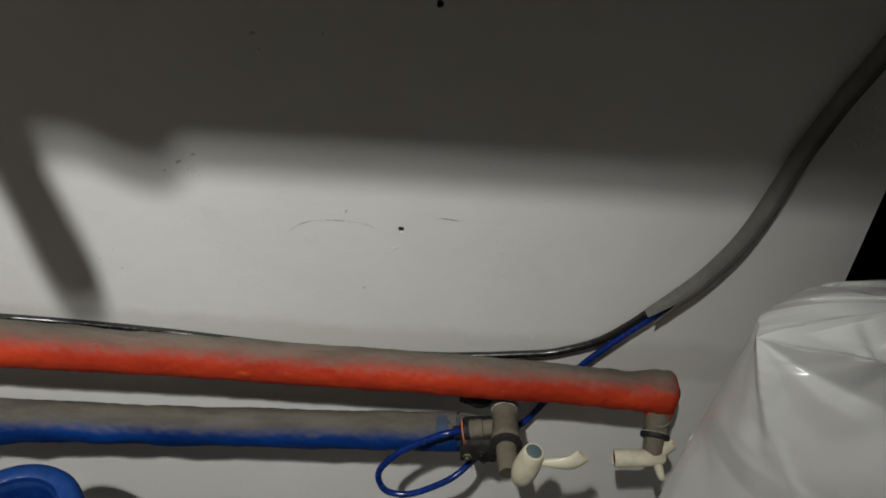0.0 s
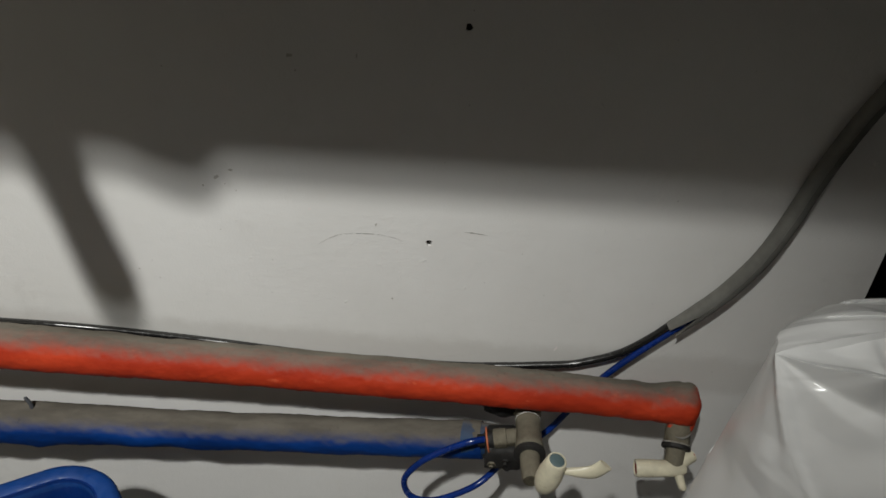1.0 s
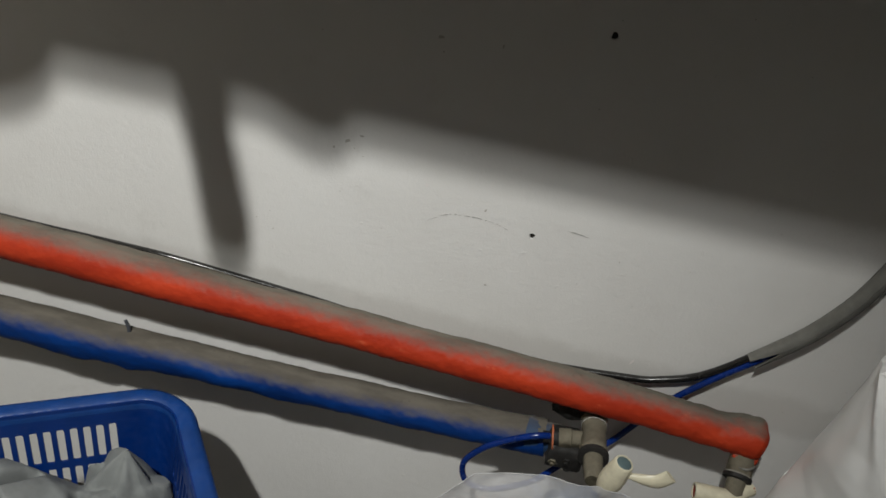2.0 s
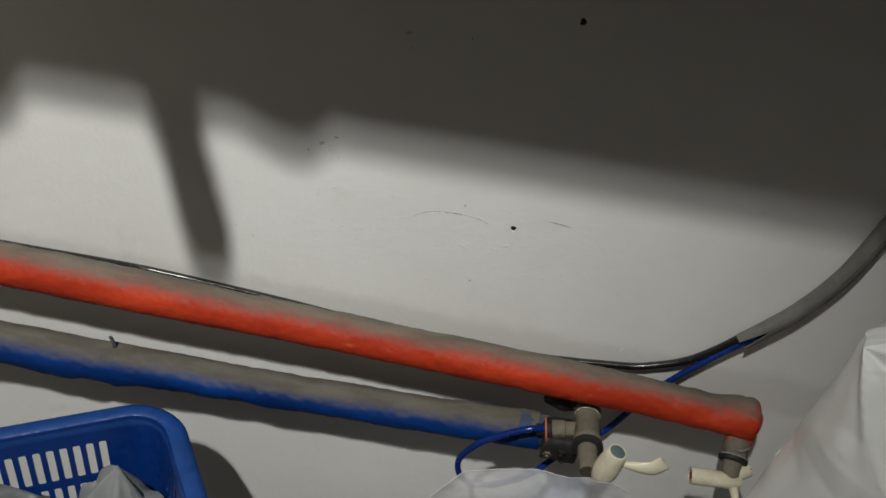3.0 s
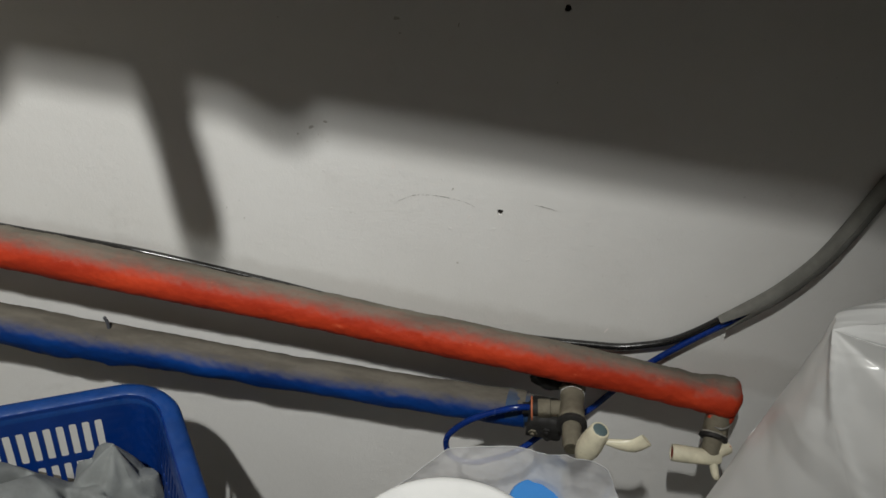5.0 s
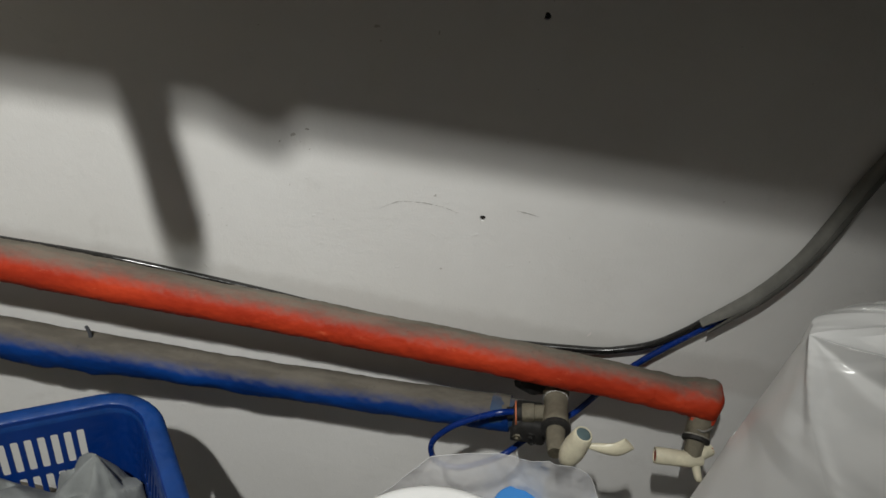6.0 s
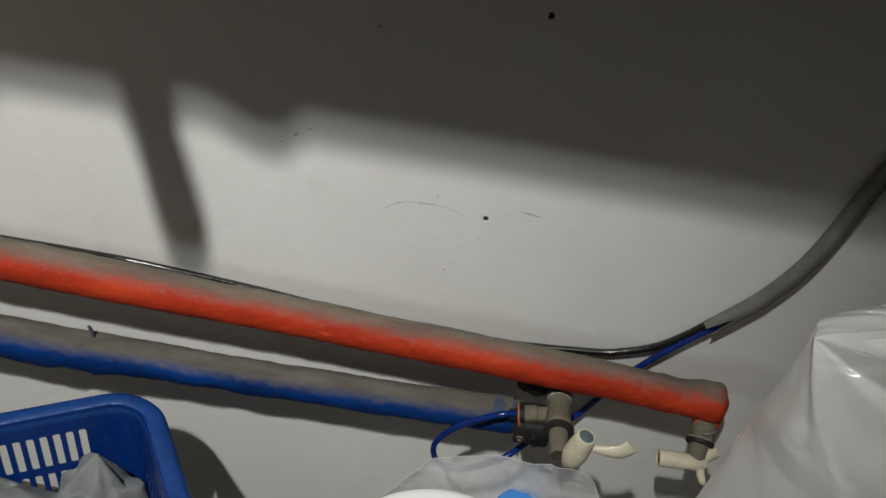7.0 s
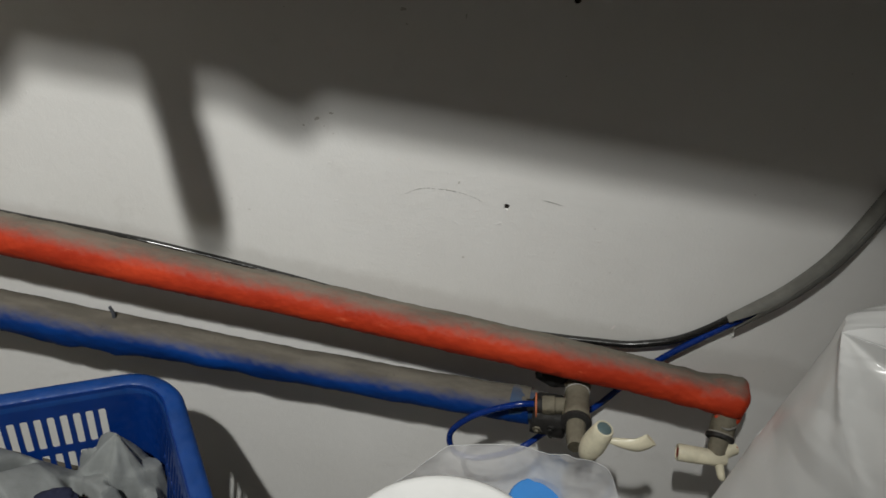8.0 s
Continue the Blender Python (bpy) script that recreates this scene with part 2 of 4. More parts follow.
def sweep(bm, line, radius, seg=16, rough=0.0, freq=30.0, caps=True, squash=None):
    """A round tube along a line; radius is a number or a function of 0..1; rough adds an uneven skin."""
    line = [Vector(q) for q in line]
    rings = []
    side = None
    for i, q in enumerate(line):
        d = (line[min(i + 1, len(line) - 1)] - line[max(i - 1, 0)]).normalized()
        if side is None:
            side = d.orthogonal().normalized()
        side = (side - d * side.dot(d)).normalized()
        up = d.cross(side)
        s = i / (len(line) - 1)
        r = radius(s) if callable(radius) else radius
        ring = []
        for k in range(seg):
            a = 2 * math.pi * k / seg
            off = side * math.cos(a) + up * math.sin(a)
            rr = r
            if rough:
                w = q + off * r
                rr += rough * (noise.noise(w * freq) + 0.5 * noise.noise(w * freq * 2.7) + 0.45 * noise.noise(w * freq * 8))
            ring.append(bm.verts.new(q + off * rr))
        rings.append(ring)
    for a, b in zip(rings, rings[1:]):
        for k in range(seg):
            bm.faces.new((a[k], a[(k + 1) % seg], b[(k + 1) % seg], b[k]))
    if caps:
        bm.faces.new(rings[0][::-1])
        bm.faces.new(rings[-1])
    return bm


def lathe(bm, profile, m, seg=28, hexes=0):
    """Turns (radius, height) pairs about local z, placed by m. hexes: six flats instead of a round."""
    seg = hexes or seg
    rings = []
    for r, h in profile:
        rings.append([bm.verts.new(m @ Vector((r * math.cos(2 * math.pi * k / seg), r * math.sin(2 * math.pi * k / seg), h))) for k in range(seg)])
    for a, b in zip(rings, rings[1:]):
        for k in range(seg):
            bm.faces.new((a[k], a[(k + 1) % seg], b[(k + 1) % seg], b[k]))
    bm.faces.new(rings[0][::-1])
    bm.faces.new(rings[-1])
    return bm


def along(a, b):
    """A pose whose z runs from a to b."""
    a, b = Vector(a), Vector(b)
    return Matrix.Translation(a) @ (b - a).to_track_quat("Z", "Y").to_matrix().to_4x4()


def ramp_between(x, knots):
    """Straight pieces between the knots."""
    for (a, p), (b, q) in zip(knots, knots[1:]):
        if x <= b:
            return p + (q - p) * max(0.0, (x - a) / (b - a))
    return knots[-1][1]


def facets(v, freq, amp, seed):
    """Flat panels that meet in crisp ridges."""
    d, _ = noise.voronoi(v * freq + Vector((seed, seed * 1.7, seed * 0.3)))
    return amp * (d[1] - d[0] - 0.35)


def crumple(v, freq, amp, seed):
    """Sharp creases, as film takes them."""
    w = v * freq + Vector((seed, seed * 2.3, seed * 0.7))
    c = abs(noise.noise(w)) + 0.5 * abs(noise.noise(w * 2.1 + Vector((3, 1, 2)))) + 0.22 * abs(noise.noise(w * 4.6))
    return amp * (0.55 - c)


# ---------------------------------------------------------------- the room
# the unseen west side is set close to brighten the wall's left
ROOM_W, ROOM_S, ROOM_E, CEIL = -0.90, -1.7, 1.4, 2.3
WALL_END = 0.400
HOLES = ((0.0, 0.55, 0.0026), (0.024, 0.747, 0.0026))


def wall_north():
    """The white wall, with two drilled holes through its skin, ending at a free edge."""
    bm = bmesh.new()
    x0, x1, top, deep = ROOM_W, WALL_END, CEIL, 0.12
    loops = [[(x0, 0), (x1, 0), (x1, top), (x0, top)]]
    for hx, hz, r in HOLES:
        loops.append([(hx + r * (1 + 0.22 * math.sin(3 * a + hx * 90)) * math.cos(a), hz + 1.35 * r * (1 + 0.12 * math.cos(2 * a)) * math.sin(a)) for a in [2 * math.pi * k / 18 for k in range(18)]])
    edges = []
    for loop in loops:
        vs = [bm.verts.new((x, 0, z)) for x, z in loop]
        edges += [bm.edges.new((vs[i], vs[(i + 1) % len(vs)])) for i in range(len(vs))]
        back = [bm.verts.new((v.co.x, deep if loop is loops[0] else 0.03, v.co.z)) for v in vs]
        for i in range(len(vs)):
            j = (i + 1) % len(vs)
            bm.faces.new((vs[i], vs[j], back[j], back[i]))
        bm.faces.new(back)
    bmesh.ops.triangle_fill(bm, use_beauty=True, edges=edges, normal=(0, -1, 0))
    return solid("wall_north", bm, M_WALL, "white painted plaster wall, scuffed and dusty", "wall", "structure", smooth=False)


wall_north()
# near-black fill just inside each hole, painting in its shade
for hx, hz, r in HOLES:
    bm = lathe(bmesh.new(), [(r * 1.7, 0.0), (r * 1.7, 0.02), (r * 0.6, 0.021)], along((hx, 0.0235, hz), (hx, 0.0, hz)), 14)
    solid("wall_plug", bm, M_HOLE_SHADE, "near-black plug painting the shade in a drilled hole", "wall plug", "structure")
for nm, lo, hi, mat, lab in (
    ("wall_south", (ROOM_W, ROOM_S - 0.1, 0), (ROOM_E, ROOM_S, CEIL), M_ROOM, "plain painted wall behind the camera"),
    ("wall_west", (ROOM_W - 0.1, ROOM_S - 0.1, 0), (ROOM_W, 0.12, CEIL), M_WEST, "unseen side wall, close and pale to bounce light"),
    ("wall_east", (ROOM_E, ROOM_S - 0.1, 0), (ROOM_E + 0.1, 2.4, CEIL), M_PASSAGE_SHADE, "side wall, near-black to stand for the passage's shade"),
    ("wall_passage_end", (WALL_END - 0.1, 2.4, 0), (ROOM_E + 0.1, 2.5, CEIL), M_PASSAGE_SHADE, "end wall, near-black to stand for the passage's shade"),
    ("wall_passage_side", (WALL_END - 0.1, 0.122, 0), (WALL_END - 0.002, 2.4, CEIL), M_PASSAGE_SHADE, "passage side wall, near-black to stand for its shade"),
):
    solid(nm, box(bmesh.new(), lo, hi), mat, lab, "wall", "structure", smooth=False)
solid("floor", box(bmesh.new(), (ROOM_W - 0.1, ROOM_S - 0.1, -0.1), (ROOM_E + 0.1, 2.5, 0.0)), M_FLOOR, "plain grey screed floor", "floor", "structure", smooth=False)
solid("ceiling", box(bmesh.new(), (ROOM_W - 0.1, ROOM_S - 0.1, CEIL), (ROOM_E + 0.1, 2.5, CEIL + 0.1)), M_CEIL, "plain white ceiling", "ceiling", "structure", smooth=False)


# unseen board and hanging cloth, added to cast the shade on the upper wall
SHADE_Y, SHADE_Z = -0.400, 1.1161


def shelf():
    top = thing("shade_board", "wide unseen board added to shade the upper wall", "shelf")
    part("board", box(bmesh.new(), (ROOM_W + 0.01, SHADE_Y, SHADE_Z), (WALL_END - 0.01, -0.001, SHADE_Z + 0.03), 0.0015), M_SHADE_BOARD, top, smooth=False)
    for x in (-0.8, 0.36):
        bm = box(bmesh.new(), (x, -0.20, SHADE_Z - 0.012), (x + 0.025, -0.002, SHADE_Z), 0.002)
        part("bracket", bm, M_STEEL, top, smooth=False)


shelf()


def rag():
    """An unseen cloth whose uneven corners and long tail are cut from the wall's shadow."""
    low = [(-0.66, 0.54), (-0.60, 0.548), (-0.53, 0.562), (-0.50, 0.582), (-0.478, 0.612), (-0.46, 0.622), (-0.376, 0.621), (-0.340, 0.622),
           (-0.310, 0.622), (-0.298, 0.620), (-0.276, 0.618), (-0.245, 0.602), (-0.220, 0.593), (-0.200, 0.594), (-0.186, 0.606), (-0.175, 0.617), (-0.165, 0.63)]
    bm = bmesh.new()
    f = (SHADE_Y - 0.004) / LAMP.y
    rows = []
    for x, z in low:
        px, pz = x + f * (LAMP.x - x), z + f * (LAMP.z - z)
        y = SHADE_Y - 0.004
        rows.append([bm.verts.new((px, y, pz))] + [bm.verts.new((px, y, SHADE_Z + 0.02))] + [bm.verts.new((px, y, SHADE_Z + 0.034)), bm.verts.new((px, SHADE_Y + 0.12, SHADE_Z + 0.034))])
    for a, b in zip(rows, rows[1:]):
        for k in range(3):
            bm.faces.new((a[k], b[k], b[k + 1], a[k + 1]))
    # the tail slants as it hangs
    tail = []
    for left, right, z in ((-0.374, -0.312, 0.66), (-0.362, -0.306, 0.625), (-0.352, -0.301, 0.60), (-0.344, -0.294, 0.57), (-0.335, -0.281, 0.51), (-0.328, -0.278, 0.475), (-0.322, -0.284, 0.455), (-0.313, -0.294, 0.446)):
        tail.append([bm.verts.new((x + f * (LAMP.x - x), SHADE_Y - 0.008, z + f * (LAMP.z - z))) for x in (left, right)])
    for a, b in zip(tail, tail[1:]):
        bm.faces.new((a[0], b[0], b[1], a[1]))
    ob = solid("rag", bm, M_SHADE_CLOTH, "unseen grey cloth added to cast the wall shadow's outline", "rag", smooth=False)
    s = ob.modifiers.new("thick", "SOLIDIFY")
    s.thickness = 0.003
    s.offset = 1


rag()


def pendant():
    # unseen socket and cord, added where the spots hang
    top = thing("added_pendant", "unseen socket and cord added over the spots", "lamp")
    m = Matrix.Translation(LAMP)
    part("cord", sweep(bmesh.new(), [LAMP + Vector((0, 0, 0.10)), (LAMP.x, LAMP.y, CEIL)], 0.003, 8), M_RUBBER, top)
    part("socket", lathe(bmesh.new(), [(0.014, 0.045), (0.019, 0.05), (0.02, 0.085), (0.012, 0.102)], m), M_WHITE, top)


pendant()

# ---------------------------------------------------------------- marks on the wall


def stroke(name, pts, width, mat, label):
    """A thin line drawn or scored on the wall, of uneven width."""
    bm = bmesh.new()
    line = spline([(x, -0.0004, z) for x, z in pts], 0.0015)
    prev = None
    rng = random.Random(len(line))
    for i, q in enumerate(line):
        d = (line[min(i + 1, len(line) - 1)] - line[max(i - 1, 0)]).normalized()
        s = Vector((-d.z, 0, d.x))
        w = width * rng.uniform(0.25, 1.0) * math.sin(math.pi * (0.08 + 0.84 * i / (len(line) - 1))) / 2
        cur = (bm.verts.new(q + s * w), bm.verts.new(q - s * w))
        if prev and rng.random() > 0.18:
            bm.faces.new((prev[0], prev[1], cur[1], cur[0]))
        prev = cur
    return solid(name, bm, mat, label, "wall mark", "structure")


stroke("pencil_arc", [(-0.101, 0.541), (-0.088, 0.550), (-0.077, 0.554), (-0.055, 0.556), (-0.036, 0.5545), (-0.024, 0.551)], 0.0008, M_PENCIL, "faint pencil arc on the white wall")
stroke("scratch_line", [(0.031, 0.5645), (0.040, 0.564), (0.052, 0.5625)], 0.0014, M_PENCIL, "short dark scratch on the white wall")


def chip(x, z, r, mat=M_PLASTER, stretch=1.0, turn=0.0, seed=0):
    """A small flake of lost paint with a ragged edge."""
    rng = random.Random(seed)
    bm = bmesh.new()
    vs = []
    for k in range(9):
        a = 2 * math.pi * k / 9
        q = r * rng.uniform(0.6, 1.1)
        u, w = q * stretch * math.cos(a), q * math.sin(a)
        vs.append(bm.verts.new((x + u * math.cos(turn) - w * math.sin(turn), -0.0003, z + u * math.sin(turn) + w * math.cos(turn))))
    rim = bm.faces.new(vs)
    bmesh.ops.inset_region(bm, faces=[rim], thickness=r * 0.3, depth=-0.0002)
    return solid("paint_chip", bm, mat, "small chip in the wall's paint", "wall mark", "structure")


for i, (x, z, r, st, tn) in enumerate((
    (-0.107, 0.578, 0.0016, 1.6, 0.6), (-0.048, 0.566, 0.0011, 2.6, 1.0), (-0.029, 0.539, 0.0011, 2.2, 0.8), (0.129, 0.4355, 0.0015, 4.2, 1.2),
    (-0.200, 0.595, 0.0016, 1.2, 1.4), (-0.187, 0.604, 0.0022, 1.8, 0.7), (-0.174, 0.612, 0.0017, 2.0, -0.1), (-0.180, 0.598, 0.0009, 1.5, 1.2),
    (-0.171, 0.592, 0.0008, 1.3, 0.2), (-0.115, 0.717, 0.0024, 1.9, 0.1), (-0.062, 0.720, 0.0010, 3.0, 1.5), (-0.111, 0.705, 0.0012, 1.2, 0.4),
    (0.028, 0.685, 0.0009, 1.2, 0.0), (-0.033, 0.484, 0.0016, 1.3, 0.5), (-0.274, 0.499, 0.0010, 1.2, 0.3), (-0.256, 0.490, 0.0009, 1.4, 0.9),
    (-0.145, 0.52, 0.0007, 1.3, 0.2), (0.085, 0.545, 0.0007, 1.3, 0.9), (0.11, 0.50, 0.0008, 1.2, 0.1), (-0.19, 0.55, 0.0007, 1.2, 0.4),
)):
    pale = i in (0, 2, 3)
    chip(x, z, r * 0.75, M_PALE if pale else M_PLASTER, st, tn, i)

# ---------------------------------------------------------------- the two pipes
ORANGE_Y, ORANGE_Z = -0.0355, 0.4110


def orange_pipe():
    top = thing("orange_pipe", "water pipe in dusty orange-red foam sleeve", "pipe", "insulated pipes along the wall")
    line = spline([(ROOM_W + 0.005, ORANGE_Y, 0.425), (-0.7, ORANGE_Y, 0.4230), (-0.45, ORANGE_Y, 0.4210), (-0.26, ORANGE_Y, 0.4185), (-0.13, ORANGE_Y, 0.4170), (0.0, ORANGE_Y, 0.4150), (0.11, ORANGE_Y, 0.4125),
                   (0.20, ORANGE_Y, 0.4095), (0.240, ORANGE_Y - 0.001, 0.4085), (0.2690, ORANGE_Y - 0.003, 0.4090)], 0.0016)

    def r(s):
        x = ROOM_W + s * (0.2690 - ROOM_W)
        wide = ramp_between(x, [(ROOM_W, 0.0230), (-0.45, 0.0228), (-0.37, 0.0222), (-0.26, 0.0204), (-0.13, 0.0197), (0.10, 0.0194), (0.19, 0.0184), (0.215, 0.0184), (0.245, 0.0212), (0.27, 0.0212)])
        end = max(0.0, 1 - (0.2690 - x) / 0.0165)
        return wide * math.sqrt(max(0.02, 1 - end ** 2.6))

    bm = sweep(bmesh.new(), line, r, 56, 0.0013, 22.0)
    for v in bm.verts:
        # the loose, wrinkled end of the sleeve
        e = min(1.0, max(0.0, (v.co.x - 0.205) / 0.03))
        if e:
            c = Vector((min(v.co.x, 0.246), ORANGE_Y - 0.004, ORANGE_Z - 0.006))
            v.co += (v.co - c).normalized() * e * (facets(v.co, 40, 0.0024, 5.0) + 0.0012 * noise.noise(v.co * 90))
            v.co.z += 0.0012 * math.exp(-((v.co.x - 0.250) / 0.012) ** 2) * (1 if v.co.z > ORANGE_Z else 0) - 0.0020 * math.exp(-((v.co.x - 0.222) / 0.014) ** 2) * (1 if v.co.z > ORANGE_Z else 0)
    sleeve = part("foam_sleeve", bm, M_ORANGE, top)
    bm = sweep(bmesh.new(), spline([(0.2390, -0.0500, 0.3940), (0.2480, -0.0525, 0.3915), (0.2560, -0.0500, 0.3910), (0.2640, -0.0430, 0.3940)], 0.0008), lambda s: 0.0016 + 0.0046 * math.sin(math.pi * min(1, 0.06 + s * 0.84)), 22, 0.0012, 90)
    part("torn_flap", bm, M_ORANGE, sleeve, "torn red foam flap")
    bm = sweep(bmesh.new(), spline([(0.2435, -0.0630, 0.3915), (0.2490, -0.0655, 0.3925), (0.2545, -0.0640, 0.3940), (0.2590, -0.0600, 0.3955)], 0.001), lambda s: 0.0004 + 0.0009 * math.sin(math.pi * s), 10, 0.0004, 200)
    part("torn_edge", bm, M_SHEATH, sleeve, "pale torn foam edge")
    return top


def blue_pipe():
    top = thing("blue_pipe", "water pipe in dusty dark blue foam sleeve", "pipe", "insulated pipes along the wall")
    line = spline([(ROOM_W + 0.005, -0.036, 0.290), (-0.7, -0.036, 0.304), (-0.54, -0.036, 0.3105), (-0.33, -0.036, 0.3180), (-0.20, -0.036, 0.3232), (-0.066, -0.037, 0.3315), (0.0, -0.039, 0.3365), (0.064, -0.044, 0.347)], 0.0028)
    bm = sweep(bmesh.new(), line, lambda s: ramp_between(ROOM_W + s * (0.064 - ROOM_W), [(ROOM_W, 0.0238), (-0.54, 0.0236), (-0.33, 0.0200), (-0.20, 0.0194), (-0.10, 0.0187), (0.064, 0.0190)]), 56, 0.0014, 24.0)
    for v in bm.verts:
        # the torn, sagging seam along the underside
        tear = math.exp(-((v.co.x + 0.47) / 0.035) ** 2) * 0.006 + math.exp(-((v.co.x + 0.40) / 0.02) ** 2) * 0.005
        if v.co.z < 0.3350 + 0.046 * v.co.x - 0.010:
            v.co.z -= tear * (1 + 0.8 * noise.noise(v.co * 60)) + max(0, noise.noise(Vector((v.co.x * 16, 3, 0)))) * 0.003
    part("foam_sleeve", bm, M_BLUE, top)
    part("tape_band", sweep(bmesh.new(), [(0.046, -0.0425, 0.3450), (0.062, -0.045, 0.348), (0.084, -0.048, 0.355)], lambda s: 0.0198 - 0.006 * s, 30, 0.0008, 60), M_BLUE_TAPE, top, "crumpled pale blue tape")
    bm = bmesh.new()
    sweep(bm, spline([(-0.4035, -0.036, 0.330), (-0.4032, -0.036, 0.3405), (-0.4042, -0.0365, 0.3460), (-0.4060, -0.037, 0.3515)], 0.002), lambda s: 0.0026 - 0.0008 * s, 10)
    part("tie_end", bm, M_TIE, top, "cut end of a dark tie")
    return top


orange_pipe()
blue_pipe()

# ---------------------------------------------------------------- taps
TEE_X, TEE_Z = 0.106, 0.379


def cold_tap():
    top = thing("cold_tap", "dusty metal stop tap with cream plastic lever handle", "tap", "stop taps")

    def out(y):
        return Matrix.Translation((TEE_X, y, TEE_Z)) @ Euler((math.pi / 2, 0, 0)).to_matrix().to_4x4()

    body = part("tee_body", lathe(bmesh.new(), [(0.0105, 0.0), (0.0125, 0.002), (0.0125, 0.010), (0.0118, 0.012), (0.0118, 0.022), (0.0124, 0.0235), (0.0124, 0.036), (0.0135, 0.038), (0.0135, 0.044), (0.012, 0.0455)], out(-0.038)), M_BRASS, top)
    part("thread_tape", lathe(bmesh.new(), [(0.0123, 0.0), (0.0127, 0.0002), (0.0127, 0.0005), (0.0123, 0.0008)], out(-0.0445)), M_WHITE, body, "white sealing tape")
    part("back_nut", lathe(bmesh.new(), [(0.0128, 0.0), (0.0138, 0.001), (0.0138, 0.009), (0.0128, 0.010)], out(-0.028), hexes=6), M_BRASS, top, smooth=False)
    part("collar", lathe(bmesh.new(), [(0.0125, 0.0), (0.0148, 0.001), (0.0148, 0.005), (0.0125, 0.006)], out(-0.083)), M_RUBBER, top, "black rubber collar")
    part("spout", lathe(bmesh.new(), [(0.0095, 0.0), (0.0090, 0.018), (0.0082, 0.026), (0.007, 0.030)], out(-0.087)), M_BRASS, top)
    # side branch with the washer and its bolts
    side = along((TEE_X - 0.008, -0.060, TEE_Z - 0.006), (0.066, -0.062, TEE_Z - 0.012))
    part("side_branch", lathe(bmesh.new(), [(0.0085, 0.0), (0.0085, 0.012), (0.0098, 0.013), (0.0098, 0.024), (0.008, 0.026)], side), M_BRASS, top)
    part("washer", lathe(bmesh.new(), [(0.009, 0.0), (0.0125, 0.0004), (0.0125, 0.0018), (0.009, 0.0022)], side @ Matrix.Translation((0, 0, 0.030))), M_WASHER, top, "rust-red fibre washer")
    part("push_fitting", lathe(bmesh.new(), [(0.0088, 0.0), (0.0088, 0.008), (0.006, 0.010), (0.006, 0.016)], side @ Matrix.Translation((0, 0, 0.0245))), M_RUBBER, top)
    for dx, dz, bolt_mat in ((0.0, -0.002, M_BRASS), (0.013, 0.003, M_RUBBER)):
        part("clamp_bolt", lathe(bmesh.new(), [(0.004, 0.0), (0.0045, 0.001), (0.0045, 0.004), (0.002, 0.0045), (0.002, 0.0065)], along((0.073 + dx, -0.071, 0.349 + dz), (0.072 + dx, -0.086, 0.345 + dz)), hexes=6), bolt_mat, top, smooth=False)
    clamp = bmesh.new()
    box(clamp, (0.066, -0.074, 0.338), (0.101, -0.040, 0.367), 0.005)
    for v in clamp.verts:
        v.co += 0.004 * noise.noise_vector(v.co * 70)
    part("clamp", clamp, M_RUBBER, top, "black plastic clamp")
    # small black lumps about the branch
    for at, size, seed in (((0.076, -0.064, 0.343), 0.011, 1.0), ((0.092, -0.066, 0.341), 0.009, 4.0), ((0.069, -0.052, 0.352), 0.010, 7.0)):
        wad = bmesh.new()
        bmesh.ops.create_icosphere(wad, subdivisions=3, radius=1.0)
        for v in wad.verts:
            q = v.co.copy()
            v.co = Vector(at) + Vector((q.x, q.y * 0.8, q.z * 0.75)) * size * (1 + 0.45 * noise.noise(q * 1.9 + Vector((seed, 0, 0))) + 0.2 * noise.noise(q * 4.5))
        part("black_lump", wad, M_RUBBER, top, "small uneven black lump")
    wrap = bmesh.new()
    bmesh.ops.create_icosphere(wrap, subdivisions=3, radius=1.0)
    for v in wrap.verts:
        q = v.co.copy()
        v.co = Vector((0.084, -0.026, 0.378)) + Vector((q.x * 0.021, q.y * 0.010, q.z * 0.011)) * (1 + 0.25 * noise.noise(q * 2.2))
    part("black_back_lump", wrap, M_RUBBER, top, "flattened black lump behind the tee")
    # egg-shaped hub
    hub_m = along((0.1165, -0.122, 0.3775), (0.1235, -0.1280, 0.4235))
    hub = part("handle_hub", lathe(bmesh.new(), [(0.004, -0.003), (0.0072, 0.0), (0.0098, 0.007), (0.0113, 0.016), (0.0112, 0.026), (0.0099, 0.037), (0.0088, 0.0440), (0.0081, 0.0452), (0.0069, 0.0454), (0.0067, 0.0436)], hub_m), M_CREAM, top, "yellowed cream plastic hub")
    part("indicator", lathe(bmesh.new(), [(0.0067, 0.0), (0.0067, 0.0014), (0.0063, 0.0018)], hub_m @ Matrix.Translation((0, 0, 0.0434))), M_TEAL, hub, "grey-teal cold indicator")
    bm = bmesh.new()
    line = spline([(0.124, -0.126, 0.404), (0.134, -0.127, 0.4085), (0.145, -0.127, 0.411), (0.154, -0.127, 0.4145), (0.1615, -0.1265, 0.4225)], 0.0015)
    rings = []
    for i, q in enumerate(line):
        s = i / (len(line) - 1)
        w = 0.0045 + 0.0035 * math.sin(math.pi * min(1, s * 0.9)) if s < 0.93 else 0.0055
        h = 0.0026 + 0.0052 * min(1.0, max(0.0, s - 0.15) / 0.55)
        d = (line[min(i + 1, len(line) - 1)] - line[max(i - 1, 0)]).normalized()
        n_ = Vector((-d.z, 0, d.x))
